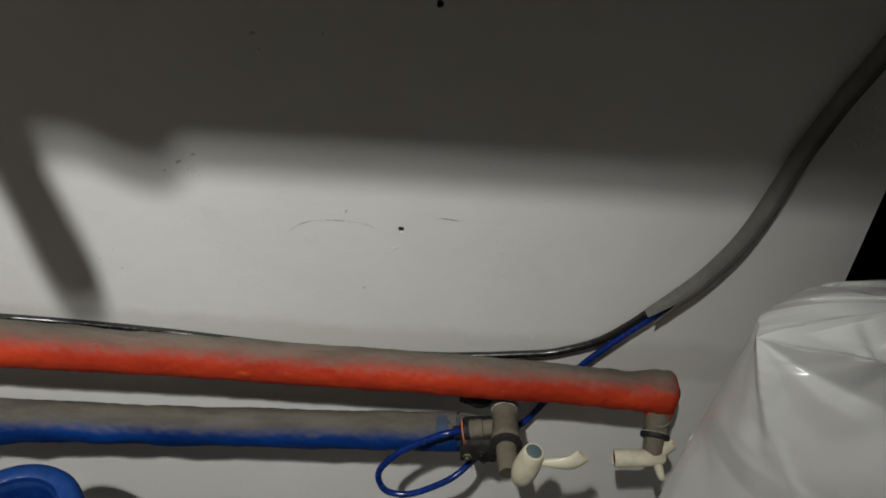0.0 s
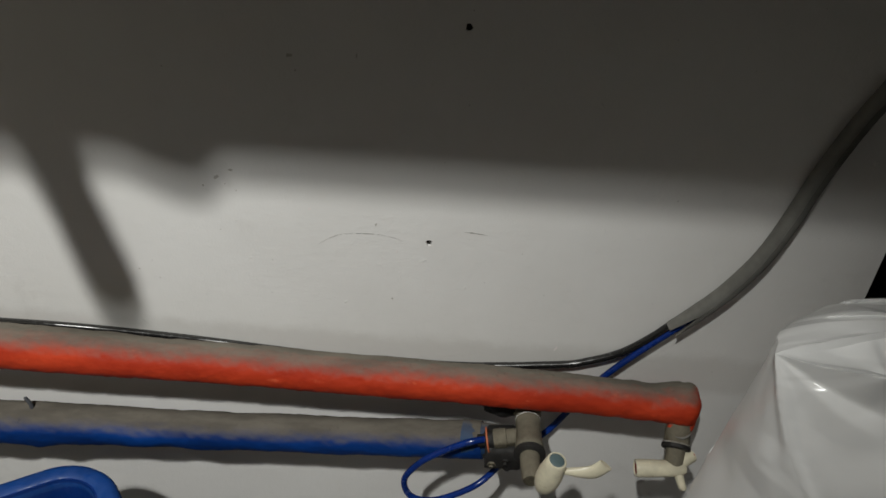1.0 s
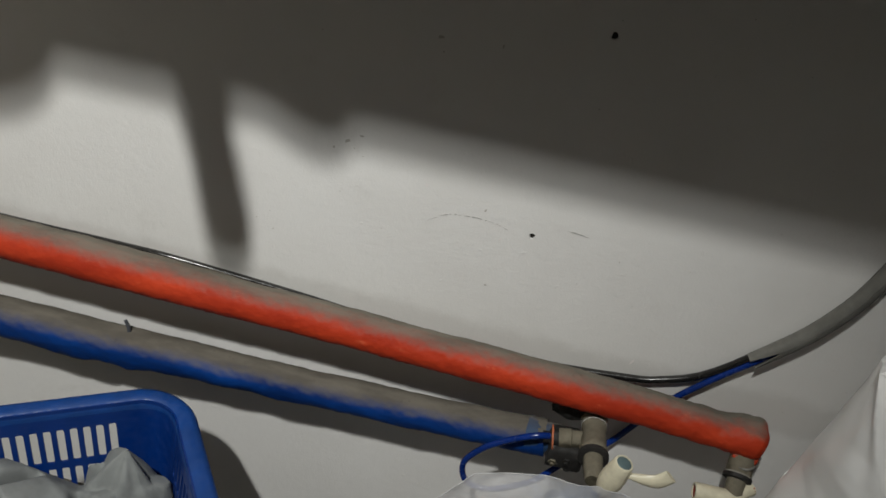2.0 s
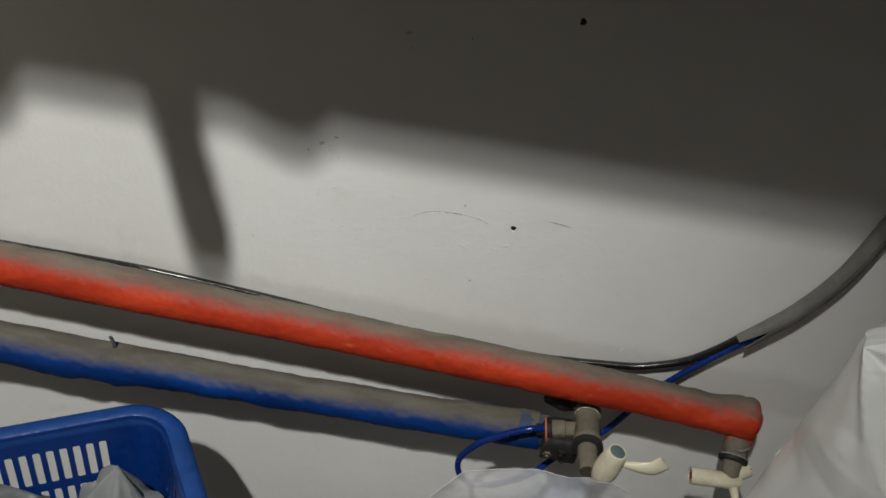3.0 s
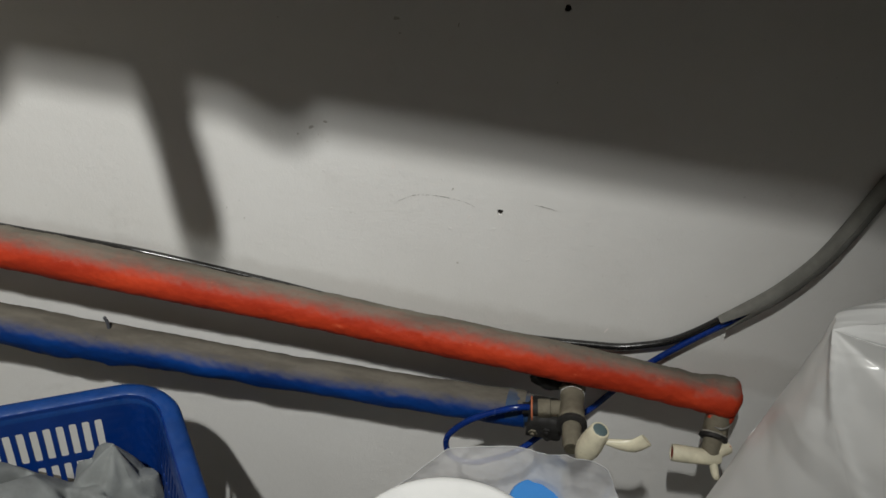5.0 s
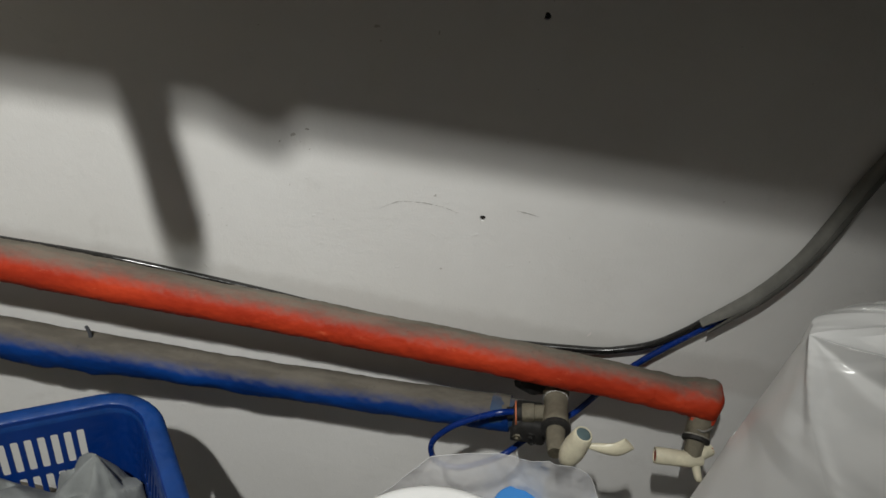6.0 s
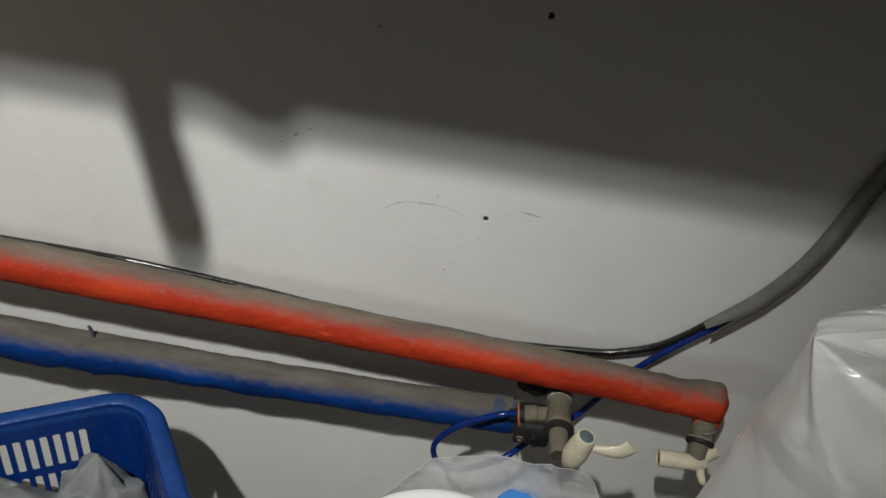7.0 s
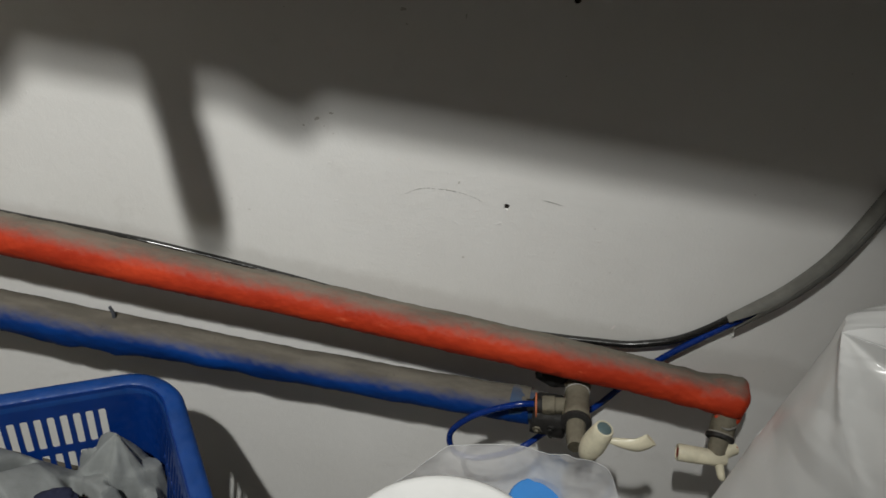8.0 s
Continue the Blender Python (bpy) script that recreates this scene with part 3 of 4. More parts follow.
        rings.append([bm.verts.new(q - n_ * (h - 0.0026) + Vector((0, 1, 0)) * 0.45 * w * math.cos(a) + n_ * h * math.sin(a)) for a in [2 * math.pi * k / 12 for k in range(12)]])
    for a, b in zip(rings, rings[1:]):
        for k in range(12):
            bm.faces.new((a[k], a[(k + 1) % 12], b[(k + 1) % 12], b[k]))
    bm.faces.new(rings[0][::-1])
    bm.faces.new(rings[-1])
    part("lever", bm, M_CREAM, top, "curved cream plastic lever")
    return top


def hot_tap():
    top = thing("hot_tap", "dusty metal stop tap with cream T-shaped handle", "tap", "stop taps")
    a, b = Vector((0.2505, -0.046, 0.390)), Vector((0.2425, -0.085, 0.361))
    m = along(a, b)
    part("nipple", lathe(bmesh.new(), [(0.0115, -0.010), (0.0118, 0.0), (0.0122, 0.004), (0.0122, 0.018), (0.0112, 0.019)], m), M_BRASS, top)
    part("collar", lathe(bmesh.new(), [(0.0112, 0.019), (0.0136, 0.0195), (0.0136, 0.023), (0.0118, 0.024)], m), M_RUBBER, top, "black rubber collar")
    part("bright_ring", lathe(bmesh.new(), [(0.0112, 0.0175), (0.0131, 0.018), (0.0131, 0.0193), (0.0112, 0.0195)], m), M_STEEL, top)
    part("valve_body", lathe(bmesh.new(), [(0.009, 0.023), (0.009, 0.036), (0.007, 0.040)], m), M_BRASS, top)
    hm = along((0.2515, -0.0785, 0.3655), (0.2085, -0.080, 0.3635))
    hub = part("handle_hub", lathe(bmesh.new(), [(0.0045, -0.004), (0.0068, 0.0), (0.0078, 0.010), (0.0083, 0.028), (0.0085, 0.041), (0.0080, 0.0435), (0.0066, 0.0437), (0.0064, 0.0415)], hm), M_CREAM, top, "stained cream plastic hub")
    part("indicator", lathe(bmesh.new(), [(0.0064, 0.0), (0.0064, 0.001), (0.006, 0.0013)], hm @ Matrix.Translation((0, 0, 0.0413))), M_RED, hub, "rust-red hot indicator")
    wing = part("wing", sweep(bmesh.new(), spline([(0.247, -0.078, 0.366), (0.255, -0.072, 0.370), (0.262, -0.066, 0.3705)], 0.0015), lambda s: 0.0052 + 0.0016 * s, 14), M_CREAM, top)
    part("wing_dot", lathe(bmesh.new(), [(0.0022, 0.0), (0.0022, 0.0008), (0.0018, 0.0010)], along((0.2625, -0.0700, 0.3745), (0.2640, -0.0745, 0.3795))), M_RED, wing, "red dot")
    part("lower_blade", sweep(bmesh.new(), spline([(0.248, -0.081, 0.364), (0.252, -0.090, 0.355), (0.2535, -0.090, 0.353)], 0.0015), lambda s: 0.0045 - 0.001 * s, 14), M_CREAM, top)
    return top


cold_tap()
hot_tap()

# ---------------------------------------------------------------- tubes


def tube(name, pts, r, mat, label):
    return solid(name, sweep(bmesh.new(), spline(pts, 0.003), r, 14), mat, label, "tube")


tube("black_tube", [(ROOM_W + 0.004, -0.012, 0.430), (-0.7, -0.015, 0.432), (-0.527, -0.0165, 0.4330), (-0.437, -0.0165, 0.4345), (-0.378, -0.0160, 0.4346), (-0.350, -0.0125, 0.4312), (-0.322, -0.0085, 0.4268), (-0.274, -0.006, 0.4225), (-0.213, -0.006, 0.4188), (-0.153, -0.005, 0.4130), (-0.095, -0.005, 0.4095),
                    (0.024, -0.005, 0.4085), (0.080, -0.005, 0.4125), (0.113, -0.005, 0.4165), (0.145, -0.005, 0.421), (0.163, -0.005, 0.427), (0.182, -0.0055, 0.4355), (0.199, -0.006, 0.447), (0.2175, -0.0065, 0.465), (0.232, -0.007, 0.482), (0.247, -0.0075, 0.4985)], 0.0038, M_TUBE_BLACK,
     "thin glossy black plastic tube lying along the pipe")
tube("blue_tube", [(0.076, -0.062, 0.368), (0.067, -0.064, 0.3705), (0.052, -0.068, 0.370), (0.036, -0.069, 0.362), (0.018, -0.069, 0.349), (0.004, -0.068, 0.335), (-0.010, -0.067, 0.313), (-0.012, -0.066, 0.295), (-0.005, -0.066, 0.279), (0.010, -0.067, 0.2755), (0.029, -0.067, 0.281),
                   (0.061, -0.065, 0.303), (0.085, -0.045, 0.313), (0.108, -0.022, 0.314), (0.135, -0.009, 0.331), (0.158, -0.0075, 0.372), (0.180, -0.0075, 0.410), (0.211, -0.0085, 0.450), (0.2345, -0.0085, 0.476), (0.249, -0.0085, 0.493)], 0.0033, M_TUBE_BLUE,
     "thin glossy blue plastic tube with a loose loop")


def sheath():
    """A split grey conduit, open at its lower end, in which both tubes run."""
    pts = spline([(0.2325, -0.0095, 0.478), (0.2495, -0.0095, 0.4975), (0.267, -0.0095, 0.519), (0.282, -0.0095, 0.543), (0.2945, -0.0095, 0.569), (0.305, -0.0095, 0.603), (0.3145, -0.0095, 0.642), (0.324, -0.0095, 0.673), (0.333, -0.0095, 0.698), (0.349, -0.0095, 0.736), (0.370, -0.0095, 0.80), (0.383, -0.0095, 0.87), (0.386, -0.0095, 0.929)], 0.004)
    bm = bmesh.new()
    seg, r, th = 24, 0.0080, 0.0011
    rings = []
    for i, q in enumerate(pts):
        d = (pts[min(i + 1, len(pts) - 1)] - pts[max(i - 1, 0)]).normalized()
        y = Vector((0, -1, 0))
        s = d.cross(y).normalized()
        gap = 0.02 if i > 7 else 0.02 + 0.55 * (7 - i) / 7
        ring = []
        for rr in (r, r - th):
            for k in range(seg):
                a = gap + (2 * math.pi - 2 * gap) * k / (seg - 1) - 0.10
                ring.append(bm.verts.new(q + (s * math.sin(a) + y * math.cos(a)) * rr))
        rings.append(ring)
    for a, b in zip(rings, rings[1:]):
        for k in range(seg - 1):
            bm.faces.new((a[k], a[k + 1], b[k + 1], b[k]))
            bm.faces.new((a[seg + k + 1], a[seg + k], b[seg + k], b[seg + k + 1]))
        for k in (0, seg - 1):
            bm.faces.new((a[k], b[k], b[seg + k], a[seg + k]))
    for ring in (rings[0], rings[-1]):
        for k in range(seg - 1):
            bm.faces.new((ring[k], ring[k + 1], ring[seg + k + 1], ring[seg + k]))
    return solid("conduit", bm, M_SHEATH, "split grey plastic conduit curving up the wall", "conduit")


sheath()

# ---------------------------------------------------------------- basket
B_CORNER = Vector((-0.3215, -0.0632, 0.0))
B_LONG, B_WIDE, B_HIGH, B_RAD = 0.4326, 0.2987, 0.313, 0.0545
# the sides are splayed a little out of square
B_U = Vector((-0.853, -0.522, 0)).normalized()
B_V = Vector((0.610, -0.792, 0)).normalized()


def basket_at(s, z, out=0.0):
    """A place on the basket's side: s metres round from the back wall's left, z up; the sides draw in towards the floor."""
    draw = (B_HIGH - z) * 0.11 - out
    a, b = B_LONG / 2, B_WIDE / 2
    r = B_RAD
    legs = [2 * (a - r), math.pi / 2 * r, 2 * (b - r), math.pi / 2 * r] * 2
    total = sum(legs)
    s = s % total
    i = 0
    while s > legs[i]:
        s -= legs[i]
        i += 1
    # local p along +x (towards the visible corner), q along +y (towards the room)
    turn = [0, 90, 180, 270]
    side = i // 2
    cx, cy = [(a - r, -(b - r)), (a - r, b - r), (-(a - r), b - r), (-(a - r), -(b - r))][side]
    ang = radians(-90 + turn[side])
    rr = r - draw
    if i % 2 == 0:
        d = Vector((-math.sin(ang), math.cos(ang)))
        start = Vector((cx, cy)) - d * legs[i]
        p = start + d * s + Vector((math.cos(ang), math.sin(ang))) * rr
    else:
        t = ang + s / r
        p = Vector((cx, cy)) + Vector((math.cos(t), math.sin(t))) * rr
    centre = B_CORNER + B_U * a + B_V * b
    w = centre - B_U * p.x + B_V * p.y
    return Vector((w.x, w.y, z))


def basket():
    top = thing("basket", "blue plastic laundry basket with slotted sides", "basket")
    a, b, r = B_LONG / 2, B_WIDE / 2, B_RAD
    legs = [2 * (a - r), math.pi / 2 * r, 2 * (b - r), math.pi / 2 * r] * 2
    starts = [sum(legs[:i]) for i in range(8)]
    pitch, sw = 0.01215, 0.0035
    rows = [(B_HIGH - 0.0245 - 0.0494 * k, B_HIGH - 0.0655 - 0.0494 * k) for k in range(5)]
    bm = bmesh.new()

    def V(s, z):
        return bm.verts.new(basket_at(s, z, -0.0196))

    def band(s0, s1, z0, z1, n):
        for k in range(n):
            p, q = s0 + (s1 - s0) * k / n, s0 + (s1 - s0) * (k + 1) / n
            bm.faces.new((V(p, z0), V(q, z0), V(q, z1), V(p, z1)))

    def square(v):
        return math.copysign(abs(v) ** 0.45, v) if abs(v) > 1e-6 else 0.0

    def cell(s0, s1, z0, z1, slot_top, slot_bot):
        """One slotted cell: an outer frame joined to a slot with round ends."""
        c = (s0 + s1) / 2
        k = 5
        inner = [(c + sw * square(math.cos(t)), slot_top - sw + sw * square(math.sin(t))) for t in [math.pi * j / k for j in range(k + 1)]]
        inner += [(c - sw * square(math.cos(t)), slot_bot + sw - sw * square(math.sin(t))) for t in [math.pi * j / k for j in range(k + 1)]]
        outer = []
        for j, (x, z) in enumerate(inner):
            if j == 0 or j == 2 * k + 1:
                outer.append((s1, z))
            elif j == k or j == k + 1:
                outer.append((s0, z))
            elif j < k:
                outer.append((s1 + (s0 - s1) * (j - 1) / (k - 2), z1))
            else:
                outer.append((s0 + (s1 - s0) * (j - k - 2) / (k - 2), z0))
        iv = [V(*q) for q in inner]
        ov = [V(*q) for q in outer]
        n = len(iv)
        for j in range(n):
            m = (j + 1) % n
            bm.faces.new((iv[j], iv[m], ov[m], ov[j]))
        ends = (((s1, z1), 0, 1), ((s0, z1), k - 1, k), ((s0, z0), k + 1, k + 2), ((s1, z0), n - 2, n - 1))
        for q, j, m in ends:
            corner_v = V(*q)
            if (corner_v.co - ov[j].co).length > 1e-6 and (corner_v.co - ov[m].co).length > 1e-6:
                bm.faces.new((ov[j], ov[m], corner_v))

    for i in range(8):
        s0, L = starts[i], legs[i]
        if i % 2:
            zs = [B_HIGH * j / 8 for j in range(9)]
            for z0, z1 in zip(zs, zs[1:]):
                band(s0, s0 + L, z0, z1, 18)
            continue
        n = int((L - 0.016) / pitch)
        m0 = s0 + (L - n * pitch) / 2 - (0.0075 if i == 0 else 0.0)
        prev = B_HIGH
        for zt, zb in rows:
            z1, z0 = prev, zb - 0.0045
            for k in range(n):
                cell(m0 + k * pitch, m0 + (k + 1) * pitch, z0, z1, zt, zb)
            prev = z0
        band(m0, m0 + n * pitch, 0.0, prev, 12)
        for e0, e1 in ((s0, m0), (m0 + n * pitch, s0 + L)):
            if e1 - e0 > 1e-4:
                for zj in range(8):
                    band(e0, e1, B_HIGH * zj / 8, B_HIGH * (zj + 1) / 8, 2)
    total = sum(legs)
    ring = [V(total * k / 60, 0.002) for k in range(60)]
    bm.faces.new(ring)
    bmesh.ops.remove_doubles(bm, verts=bm.verts, dist=0.00005)
    body = part("slotted_body", bm, M_BASKET, top, smooth=False)
    sol = body.modifiers.new("thick", "SOLIDIFY")
    sol.thickness = 0.0022
    sol.offset = 0
    # rolled rim
    bm = bmesh.new()
    prof = [(-0.0086, -0.012), (-0.0090, -0.005), (-0.0082, -0.0012), (-0.0060, 0.0008), (-0.001, 0.0016), (0.005, 0.0014), (0.0098, -0.0004), (0.0124, -0.0042), (0.0138, -0.010), (0.0144, -0.020), (0.0130, -0.020), (0.0122, -0.010), (0.0100, -0.004), (0.0, -0.0006), (-0.0060, -0.004), (-0.0068, -0.012)]
    n = 180
    rings = [[bm.verts.new(basket_at(total * k / n, B_HIGH + h, o - 0.012) * 1.0) for o, h in prof] for k in range(n)]
    for k in range(n):
        p, q = rings[k], rings[(k + 1) % n]
        for j in range(len(prof)):
            m = (j + 1) % len(prof)
            bm.faces.new((p[j], q[j], q[m], p[m]))
    part("rim", bm, M_RIM, top, "smooth rolled blue rim")
    return top


basket()


PEAK = (0.1473, -0.0814)
# where the cloth parts into dark slits
SLITS = (((0.030, -0.080), (0.064, -0.100)), ((0.098, -0.070), (0.119, -0.030)), ((0.136, -0.055), (0.156, -0.048)))


def laundry():
    """Crumpled grey cloth heaped in the basket, with one stiff peak."""
    a, b = B_LONG / 2 - 0.0285, B_WIDE / 2 - 0.0285
    centre = B_CORNER + B_U * (B_LONG / 2) + B_V * (B_WIDE / 2)
    bm = bmesh.new()
    nx, ny = 190, 140
    grid = []
    for i in range(nx):
        row = []
        for j in range(ny):
            p, q = -1 + 2 * i / (nx - 1), -1 + 2 * j / (ny - 1)
            # a rounded outline
            k = (abs(p) ** 5 + abs(q) ** 5) ** 0.2 or 1
            e = max(abs(p), abs(q)) / k
            x, y = p * a * e, q * b * e
            v = Vector((x * 9, y * 9, 0))
            warp = v + 1.1 * noise.noise_vector(v * 0.9 + Vector((4, 1, 2)))
            h = 0.232 + 0.018 * max(0.0, -p) + 0.016 * noise.noise(v * 0.7 + Vector((2, 5, 1)))
            # layers of cloth that lap over one another, with a dark gap at each lap
            for across, lag, deep in (((0.8, 0.55), 0.15, 0.044), ((-0.35, 0.9), 0.6, 0.030)):
                t = (warp.x * across[0] + warp.y * across[1] + lag) * 0.8 % 1.0
                h += deep * (t ** 0.7 if t < 0.93 else (1 - t) / 0.07)
            h += 0.004 * noise.noise(v * 3.1) + 0.002 * (1 - abs(noise.noise(warp * 4.5)))
            h -= 0.02 * max(abs(p), abs(q)) ** 6
            px, py = x - PEAK[0], y - PEAK[1]
            turn = math.atan2(py, px)
            steep = 1 + 0.7 * max(0.0, px + 0.3 * py) / (abs(px) + abs(py) + 1e-4)
            d = steep * max(abs(px + 0.45 * py), abs(py - 0.3 * px), 0.9 * abs(px - py)) / 0.033 * (1 + 0.16 * math.sin(turn * 5 + 1.0))
            peak = 0.271 + 0.044 * max(0.0, 1 - d) ** 0.95 - 0.055 * max(0.0, d - 1) + 0.003 * noise.noise(v * 5)
            h += 0.034 * min(1.0, max(0.0, (0.55 - p) / 0.35))
            h = max((h if h < 0.284 else 0.284 + 0.55 * (h - 0.284)) - 0.024 * max(0.0, p) ** 2, peak)
            for a0, a1 in SLITS:
                along_x, along_y = a1[0] - a0[0], a1[1] - a0[1]
                t = min(1.0, max(0.0, ((x - a0[0]) * along_x + (y - a0[1]) * along_y) / (along_x ** 2 + along_y ** 2)))
                gap = math.hypot(x - a0[0] - t * along_x, y - a0[1] - t * along_y)
                h -= 0.045 * math.exp(-(gap / 0.0050) ** 2) * math.sin(math.pi * (0.1 + 0.8 * t))
            w = centre - B_U * x + B_V * y
            row.append(bm.verts.new((w.x, w.y, 1.03 * h - 0.027)))
        grid.append(row)
    for i in range(nx - 1):
        for j in range(ny - 1):
            bm.faces.new((grid[i][j], grid[i + 1][j], grid[i + 1][j + 1], grid[i][j + 1]))
    # the heap goes down to the basket's floor
    rimv = [grid[i][0] for i in range(nx)] + [grid[nx - 1][j] for j in range(1, ny)] + [grid[i][ny - 1] for i in range(nx - 2, -1, -1)] + [grid[0][j] for j in range(ny - 2, 0, -1)]
    low = [bm.verts.new((v.co.x * 0.985 + centre.x * 0.015, v.co.y * 0.985 + centre.y * 0.015, 0.02)) for v in rimv]
    for k in range(len(rimv)):
        m = (k + 1) % len(rimv)
        bm.faces.new((rimv[k], rimv[m], low[m], low[k]))
    bm.faces.new(low)
    solid("laundry", bm, M_CLOTH, "crumpled grey cloth heaped in the blue basket", "laundry")


laundry()


def sock():
    """A balled dark sock on top of the heap."""
    bm = bmesh.new()
    bmesh.ops.create_icosphere(bm, subdivisions=4, radius=1.0)
    centre = B_CORNER + B_U * (B_LONG / 2) + B_V * (B_WIDE / 2)
    at = centre - B_U * 0.086 + B_V * -0.036 + Vector((0, 0, 0.268))
    for v in bm.verts:
        q = v.co.copy()
        r = 1 + 0.28 * noise.noise(q * 1.7) + 0.12 * noise.noise(q * 4)
        v.co = at - B_U * (q.x * 0.020 * r) + B_V * (q.y * 0.012 * r) + Vector((0, 0, q.z * 0.011 * r))
    solid("sock", bm, M_NAVY, "balled navy blue sock on grey laundry", "sock")


sock()

# ---------------------------------------------------------------- bag with the tub and the bottle
TUB = Vector((0.0117, -0.383, 0.0))
TUB_R, TUB_H = 0.064, 0.552
BOTTLE = Vector((0.0605, -0.281, 0.0))
BOTTLE_H = 0.498


def tub():
    top = thing("tub", "tall white plastic tub with a flat lid", "tub")
    m = Matrix.Translation(TUB)
    part("body", lathe(bmesh.new(), [(0.050, 0.001), (0.054, 0.004), (0.060, TUB_H - 0.02), (0.060, TUB_H - 0.012)], m, 48), M_WHITE, top)
    part("lid", lathe(bmesh.new(), [(0.0615, TUB_H - 0.014), (TUB_R, TUB_H - 0.012), (TUB_R, TUB_H - 0.002), (TUB_R - 0.002, TUB_H), (TUB_R - 0.005, TUB_H), (TUB_R - 0.007, TUB_H - 0.0015), (0.02, TUB_H - 0.0012)], m, 64), M_WHITE, top, "flat white lid with a raised rim")


def bottle():
    top = thing("bottle", "white plastic bottle with a blue screw cap", "bottle")
    m = Matrix.Translation(BOTTLE)
    part("body", lathe(bmesh.new(), [(0.032, 0.001), (0.036, 0.006), (0.036, 0.40), (0.033, 0.43), (0.018, 0.462), (0.0145, 0.47), (0.0145, BOTTLE_H - 0.004)], m, 40), M_WHITE, top)
    bm = bmesh.new()
    n = 72
    prof = [(0.0195, BOTTLE_H - 0.024, 1), (0.0198, BOTTLE_H - 0.022, 1), (0.0197, BOTTLE_H - 0.004, 1), (0.0185, BOTTLE_H - 0.001, 0.4), (0.0165, BOTTLE_H, 0), (0.006, BOTTLE_H + 0.0003, 0)]
    rings = [[bm.verts.new(m @ Vector(((r - 0.0006 * rib * (k % 2)) * math.cos(2 * math.pi * k / n), (r - 0.0006 * rib * (k % 2)) * math.sin(2 * math.pi * k / n), h))) for k in range(n)] for r, h, rib in prof]
    for p, q in zip(rings, rings[1:]):
        for k in range(n):
            bm.faces.new((p[k], p[(k + 1) % n], q[(k + 1) % n], q[k]))
    bm.faces.new(rings[-1])
    bm.faces.new(rings[0][::-1])
    part("cap", bm, M_CAP, top, "sky-blue ribbed screw cap")


tub()
bottle()


def clear_bag():
    """A clear bag round the tub and the bottle, standing open above them, its back higher than its front."""
    bm = bmesh.new()
    seg, rows = 240, 110
    cx, cy, rx, ry = 0.021, -0.343, 0.102, 0.082
    rings = []
    for i in range(rows + 1):
        s = i / rows
        ring = []
        for k in range(seg):
            a = 2 * math.pi * k / seg
            ux, uy = math.cos(a), math.sin(a)
            n_ = 3.4
            r = (abs(ux / rx) ** n_ + abs(uy / ry) ** n_) ** (-1 / n_)
            x = cx + ux * r
            back = ramp_between(x, [(-0.075, 0.438), (-0.056, 0.452), (-0.029, 0.482), (-0.006, 0.508), (0.02, 0.516), (0.056, 0.526), (0.068, 0.533), (0.080, 0.543), (0.100, 0.534), (0.113, 0.515), (0.121, 0.482)])
            lean = min(1.0, max(0.0, uy * 2.2 + 0.2))
            top = 0.425 + (back - 0.425) * lean
            z = 0.003 + (top - 0.003) * s
            w = Vector((x, cy + uy * r, z * 0.5))
            r += (crumple(w, 8, 0.005, 2.0) + facets(w, 12, 0.016, 4.0) + facets(w, 28, 0.004, 2.0)) * (0.35 + 0.65 * s)
            # the mouth falls in a little and is pinched at one corner
            r *= 1 - 0.02 * max(0.0, (s - 0.85) / 0.15) ** 2
            pinch = math.exp(-((x - 0.082) / 0.013) ** 2) * lean * max(0.0, (s - 0.8) / 0.2)
            r -= 0.010 * pinch * (1 + 0.5 * noise.noise(w * 90))
            ring.append(bm.verts.new((cx + ux * r, cy + uy * r, z)))
        rings.append(ring)
    for p, q in zip(rings, rings[1:]):
        for k in range(seg):
            bm.faces.new((p[k], p[(k + 1) % seg], q[(k + 1) % seg], q[k]))
    bm.faces.new(rings[0][::-1])
    mouth = [v.co.copy() for v in rings[-1]]
    top = thing("clear_bag", "crumpled clear plastic bag open round a tub and a bottle", "plastic bag")
    part("film", bm, M_CLEAR, top)
    # fine bead of film added to draw the highlight along the mouth
    part("edge_bead", sweep(bmesh.new(), mouth + mouth[:1], 0.0004, 5, caps=False), M_CLEAR, top, "thin bead added for the bright edge of the bag's mouth")


clear_bag()


TIP = Vector((0.2117, -0.2277, 0.641))


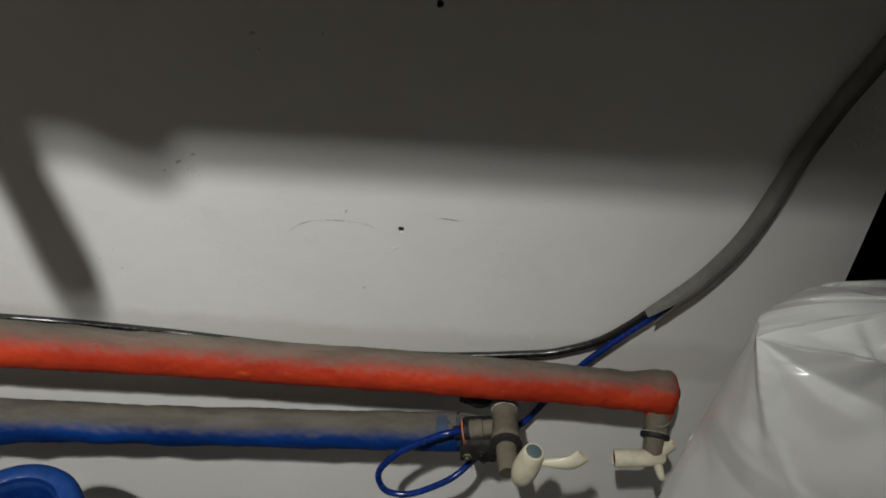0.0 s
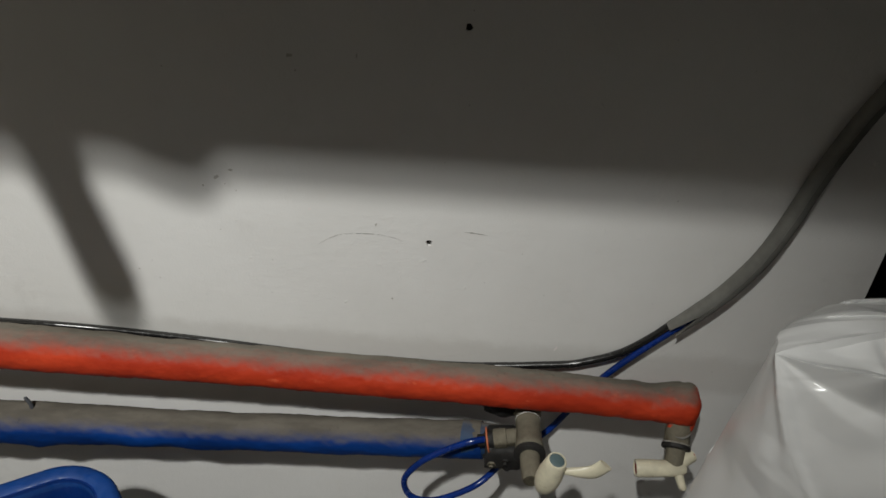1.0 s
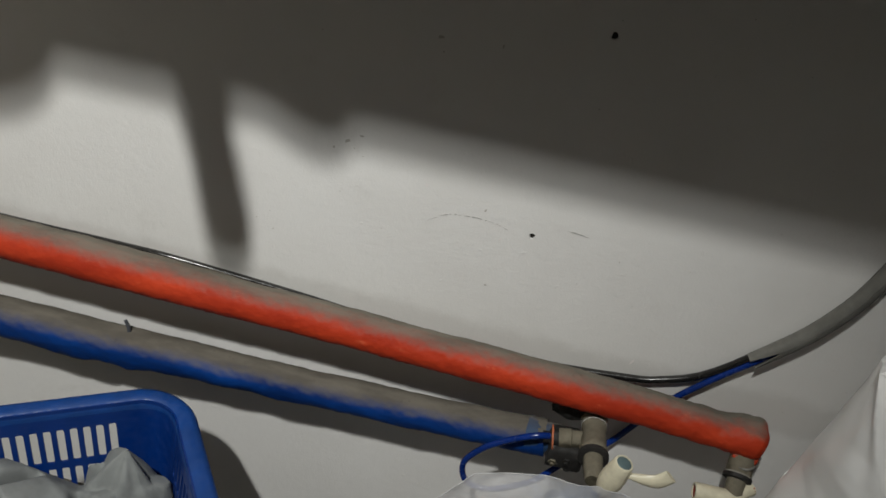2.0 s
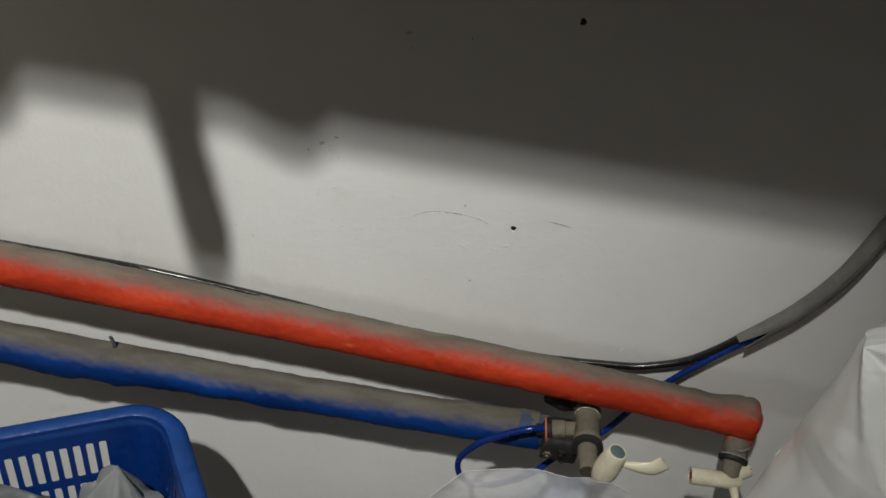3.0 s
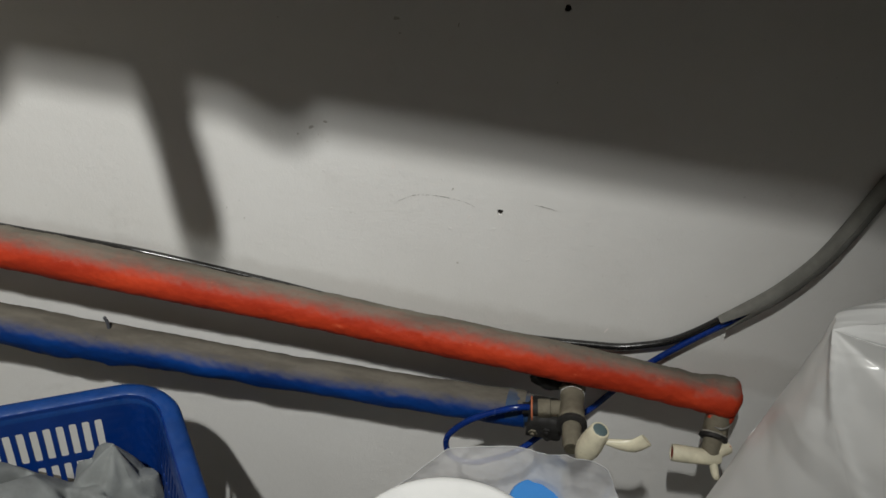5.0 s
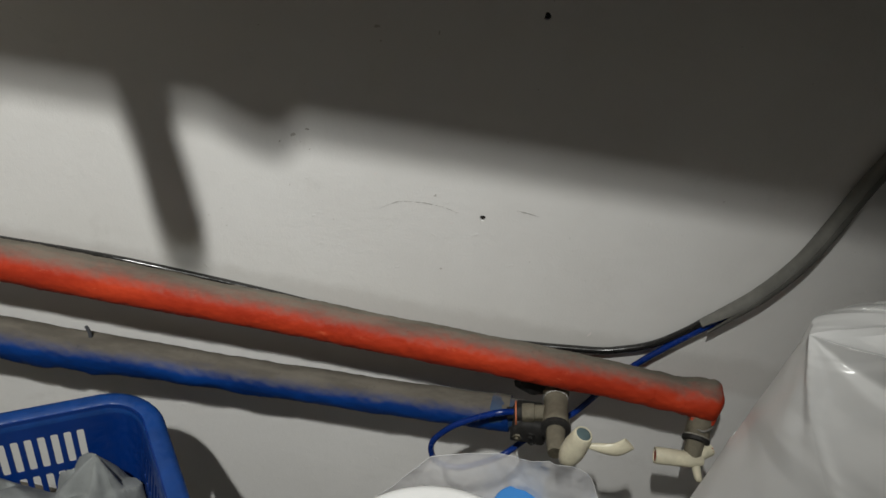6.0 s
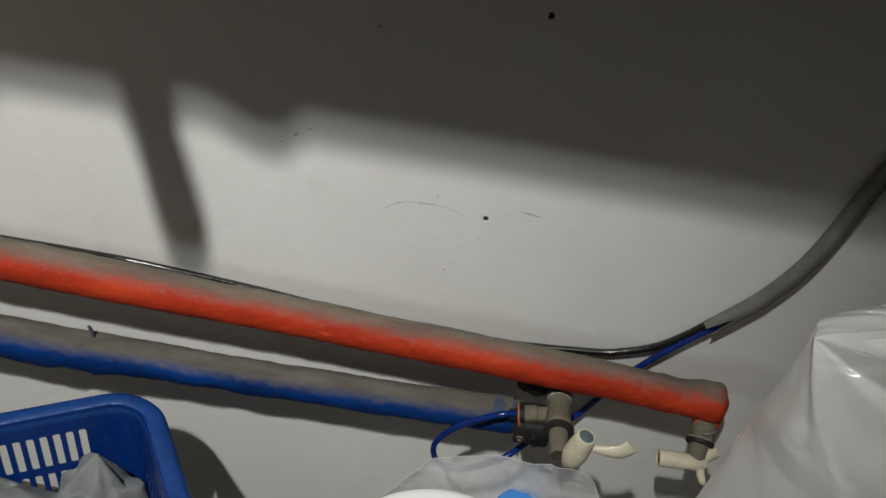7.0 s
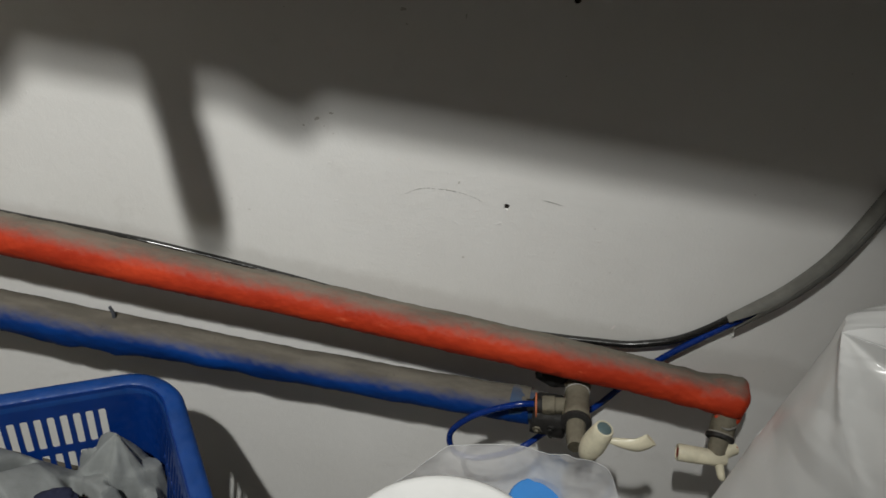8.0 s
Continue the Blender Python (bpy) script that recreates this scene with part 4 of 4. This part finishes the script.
def bag_section(z):
    """The sack's outline at one height: the seam's sharp corner, a full front, the back, and the slack flank."""
    d = max(0.0, TIP.z - z)
    run = min(d, 0.10)
    seam = Vector((TIP.x + 0.10 * run + 3.3 * run * run + 0.12 * (d - run), TIP.y - 0.50 * run - 0.12 * (d - run)))
    span = 0.40 - seam.x
    left = Vector((TIP.x + 0.010 - 0.055 * d, TIP.y + 0.022 + 0.10 * min(d, 0.25)))
    fat = 1 + 2.2 * min(1, d / 0.2)
    front = [seam, seam + Vector((span * 0.19, -0.014 * fat)), seam + Vector((span * 0.48, -0.036 * fat)), Vector((0.40, -0.30 - 0.03 * fat)), Vector((0.52, -0.27)), Vector((0.548, -0.20)),
             Vector((0.49, -0.15)), Vector((0.38, -0.130)), Vector((0.300, -0.142)), left + Vector((0.022, 0.022)), left, left + (seam - left) * 0.45 - Vector((0.012, 0.014)) * min(1, d / 0.08), seam]
    line = []
    for a, b, c, e in zip([front[0] * 2 - front[1]] + front, front, front[1:], front[2:] + [front[-1] * 2 - front[-2]]):
        for k in range(24):
            t = k / 24
            line.append(0.5 * (2 * b + (c - a) * t + (2 * a - 5 * b + 4 * c - e) * t * t + (3 * b - a - 3 * c + e) * t ** 3))
    return line


def white_bag():
    """A big stuffed white sack on the floor; pleats run out from its pointed corner."""
    bm = bmesh.new()
    side, roof = 170, 70
    out, down = Vector((0.0, -0.6, 0.8)), Vector((0.0, -0.8, -0.6))
    knot = Vector((0.272, -0.232, 0.625))
    crest = bag_section(TIP.z)
    mid = Vector((0.40, -0.19))
    rings = []
    for i in range(side + roof + 1):
        if i <= side:
            z = 0.004 + (TIP.z - 0.004) * (1 - (1 - i / side) ** 1.9)
            outline = [Vector((p.x, p.y, z)) for p in bag_section(z)]
        else:
            q = (i - side) / roof * 0.97
            outline = [Vector((*(p + (mid - p) * q), TIP.z + 0.016 * math.sin(q * math.pi / 2) ** 0.6)) for p in crest]
        n_pts = len(outline)
        ring = []
        for k, v in enumerate(outline):
            if v.z > 0.55:
                near_tip = max(0.0, 1 - abs(v.x - TIP.x) / 0.06)
                v = v - Vector((0, 0, (0.35 * max(0.0, v.y + 0.205) + 0.25 * near_tip * max(0.0, v.y + 0.220)) * min(1, (v.z - 0.55) / 0.06)))
            if v.z > 0.58:
                # the film stands up full behind the corner
                v = v + Vector((0, 0, 0.005 * math.exp(-((v.x - 0.250) / 0.036) ** 2) * min(1.0, max(0.0, (v.y + 0.222) / 0.03)) * min(1.0, (v.z - 0.58) / 0.03)))
            rel = v - TIP
            r = rel.length
            lean = math.degrees(math.atan2(rel.dot(down), rel.x + 1e-6)) + 4 * noise.noise(v * 25)
            push = 0.0
            if k < n_pts * 0.42 or (i > side and k < n_pts * 0.8):
                fold = ramp_between(lean, [(-40, 0), (8, 0.0), (11, 0.10), (20, 0.40), (33, 0.0), (44, 0.09), (56, 0.0), (66, 0.05), (90, 0)])
                push += fold * min(r, 0.06) * math.exp(-max(0, r - 0.05) / 0.03)
                away = v - knot
                turn = math.atan2(away.dot(down), away.x)
                push += 0.007 * (abs((turn * 1.3 + 0.6 * noise.noise(v * 14)) % 2 - 1) - 0.5) * min(1, away.length / 0.025) * math.exp(-away.length / 0.06)
                push -= 0.012 * math.exp(-((v - Vector((0.283, -0.250, 0.612))).length / 0.016) ** 2)
            slack = 0.55 if k > n_pts * 0.80 else 1.0
            near = min(1.0, r / 0.06) * min(1.0, k / 6, (n_pts - k) / 6)
            w = Vector((v.x, v.y, v.z * 0.6))
            push += (facets(w, 9, 0.020, 3.0) + facets(w, 21, 0.009, 1.0) + crumple(w, 24, 0.002, 7.0)) * slack * near
            if slack < 1:
                # long soft drags down the slack flank from the corner
                drag = math.atan2(v.y - TIP.y + 0.02, TIP.z - v.z + 0.02)
                push += 0.007 * (abs((drag * 9 + 0.5 * noise.noise(v * 8)) % 2 - 1) - 0.5) * near * min(1, r / 0.2)
                ring.append(bm.verts.new(v + Vector((-0.8, -0.5, 0.2)) * push))
            else:
                ring.append(bm.verts.new(v + (out if v.z > 0.5 else Vector((0, -1, 0))) * push * (1 if v.y < -0.15 else -0.5)))
        if i <= side:
            # the seam is a soft fold, crisp at the corner alone
            reach = int(9 * min(1.0, (TIP.z - ring[0].co.z) / 0.07))
            old = [v.co.copy() for v in ring]
            for k in range(n_pts):
                span = [old[(k + j) % n_pts] for j in range(-reach, reach + 1)]
                ring[k].co = sum(span, Vector()) / len(span)
        rings.append(ring)
    flank_from = int(len(crest) * 0.80)
    flank = bmesh.new()
    twin = [[flank.verts.new(v.co) for v in p[flank_from:] + p[:1]] for p in rings[:side + 1]]
    for p, q in zip(twin, twin[1:]):
        for k in range(len(p) - 1):
            flank.faces.new((p[k], p[k + 1], q[k + 1], q[k]))
    for i, (p, q) in enumerate(zip(rings, rings[1:])):
        for k in range(len(p) if i >= side else flank_from):
            bm.faces.new((p[k], p[(k + 1) % len(p)], q[(k + 1) % len(p)], q[k]))
    bm.faces.new(rings[0][::-1])
    bm.faces.new(rings[-1])
    top = thing("white_bag", "big stuffed translucent white plastic bag, creased", "plastic bag")
    part("body", bm, M_BAG, top)
    part("flank", flank, M_BAG_THIN, top, "slack thin film side")


white_bag()
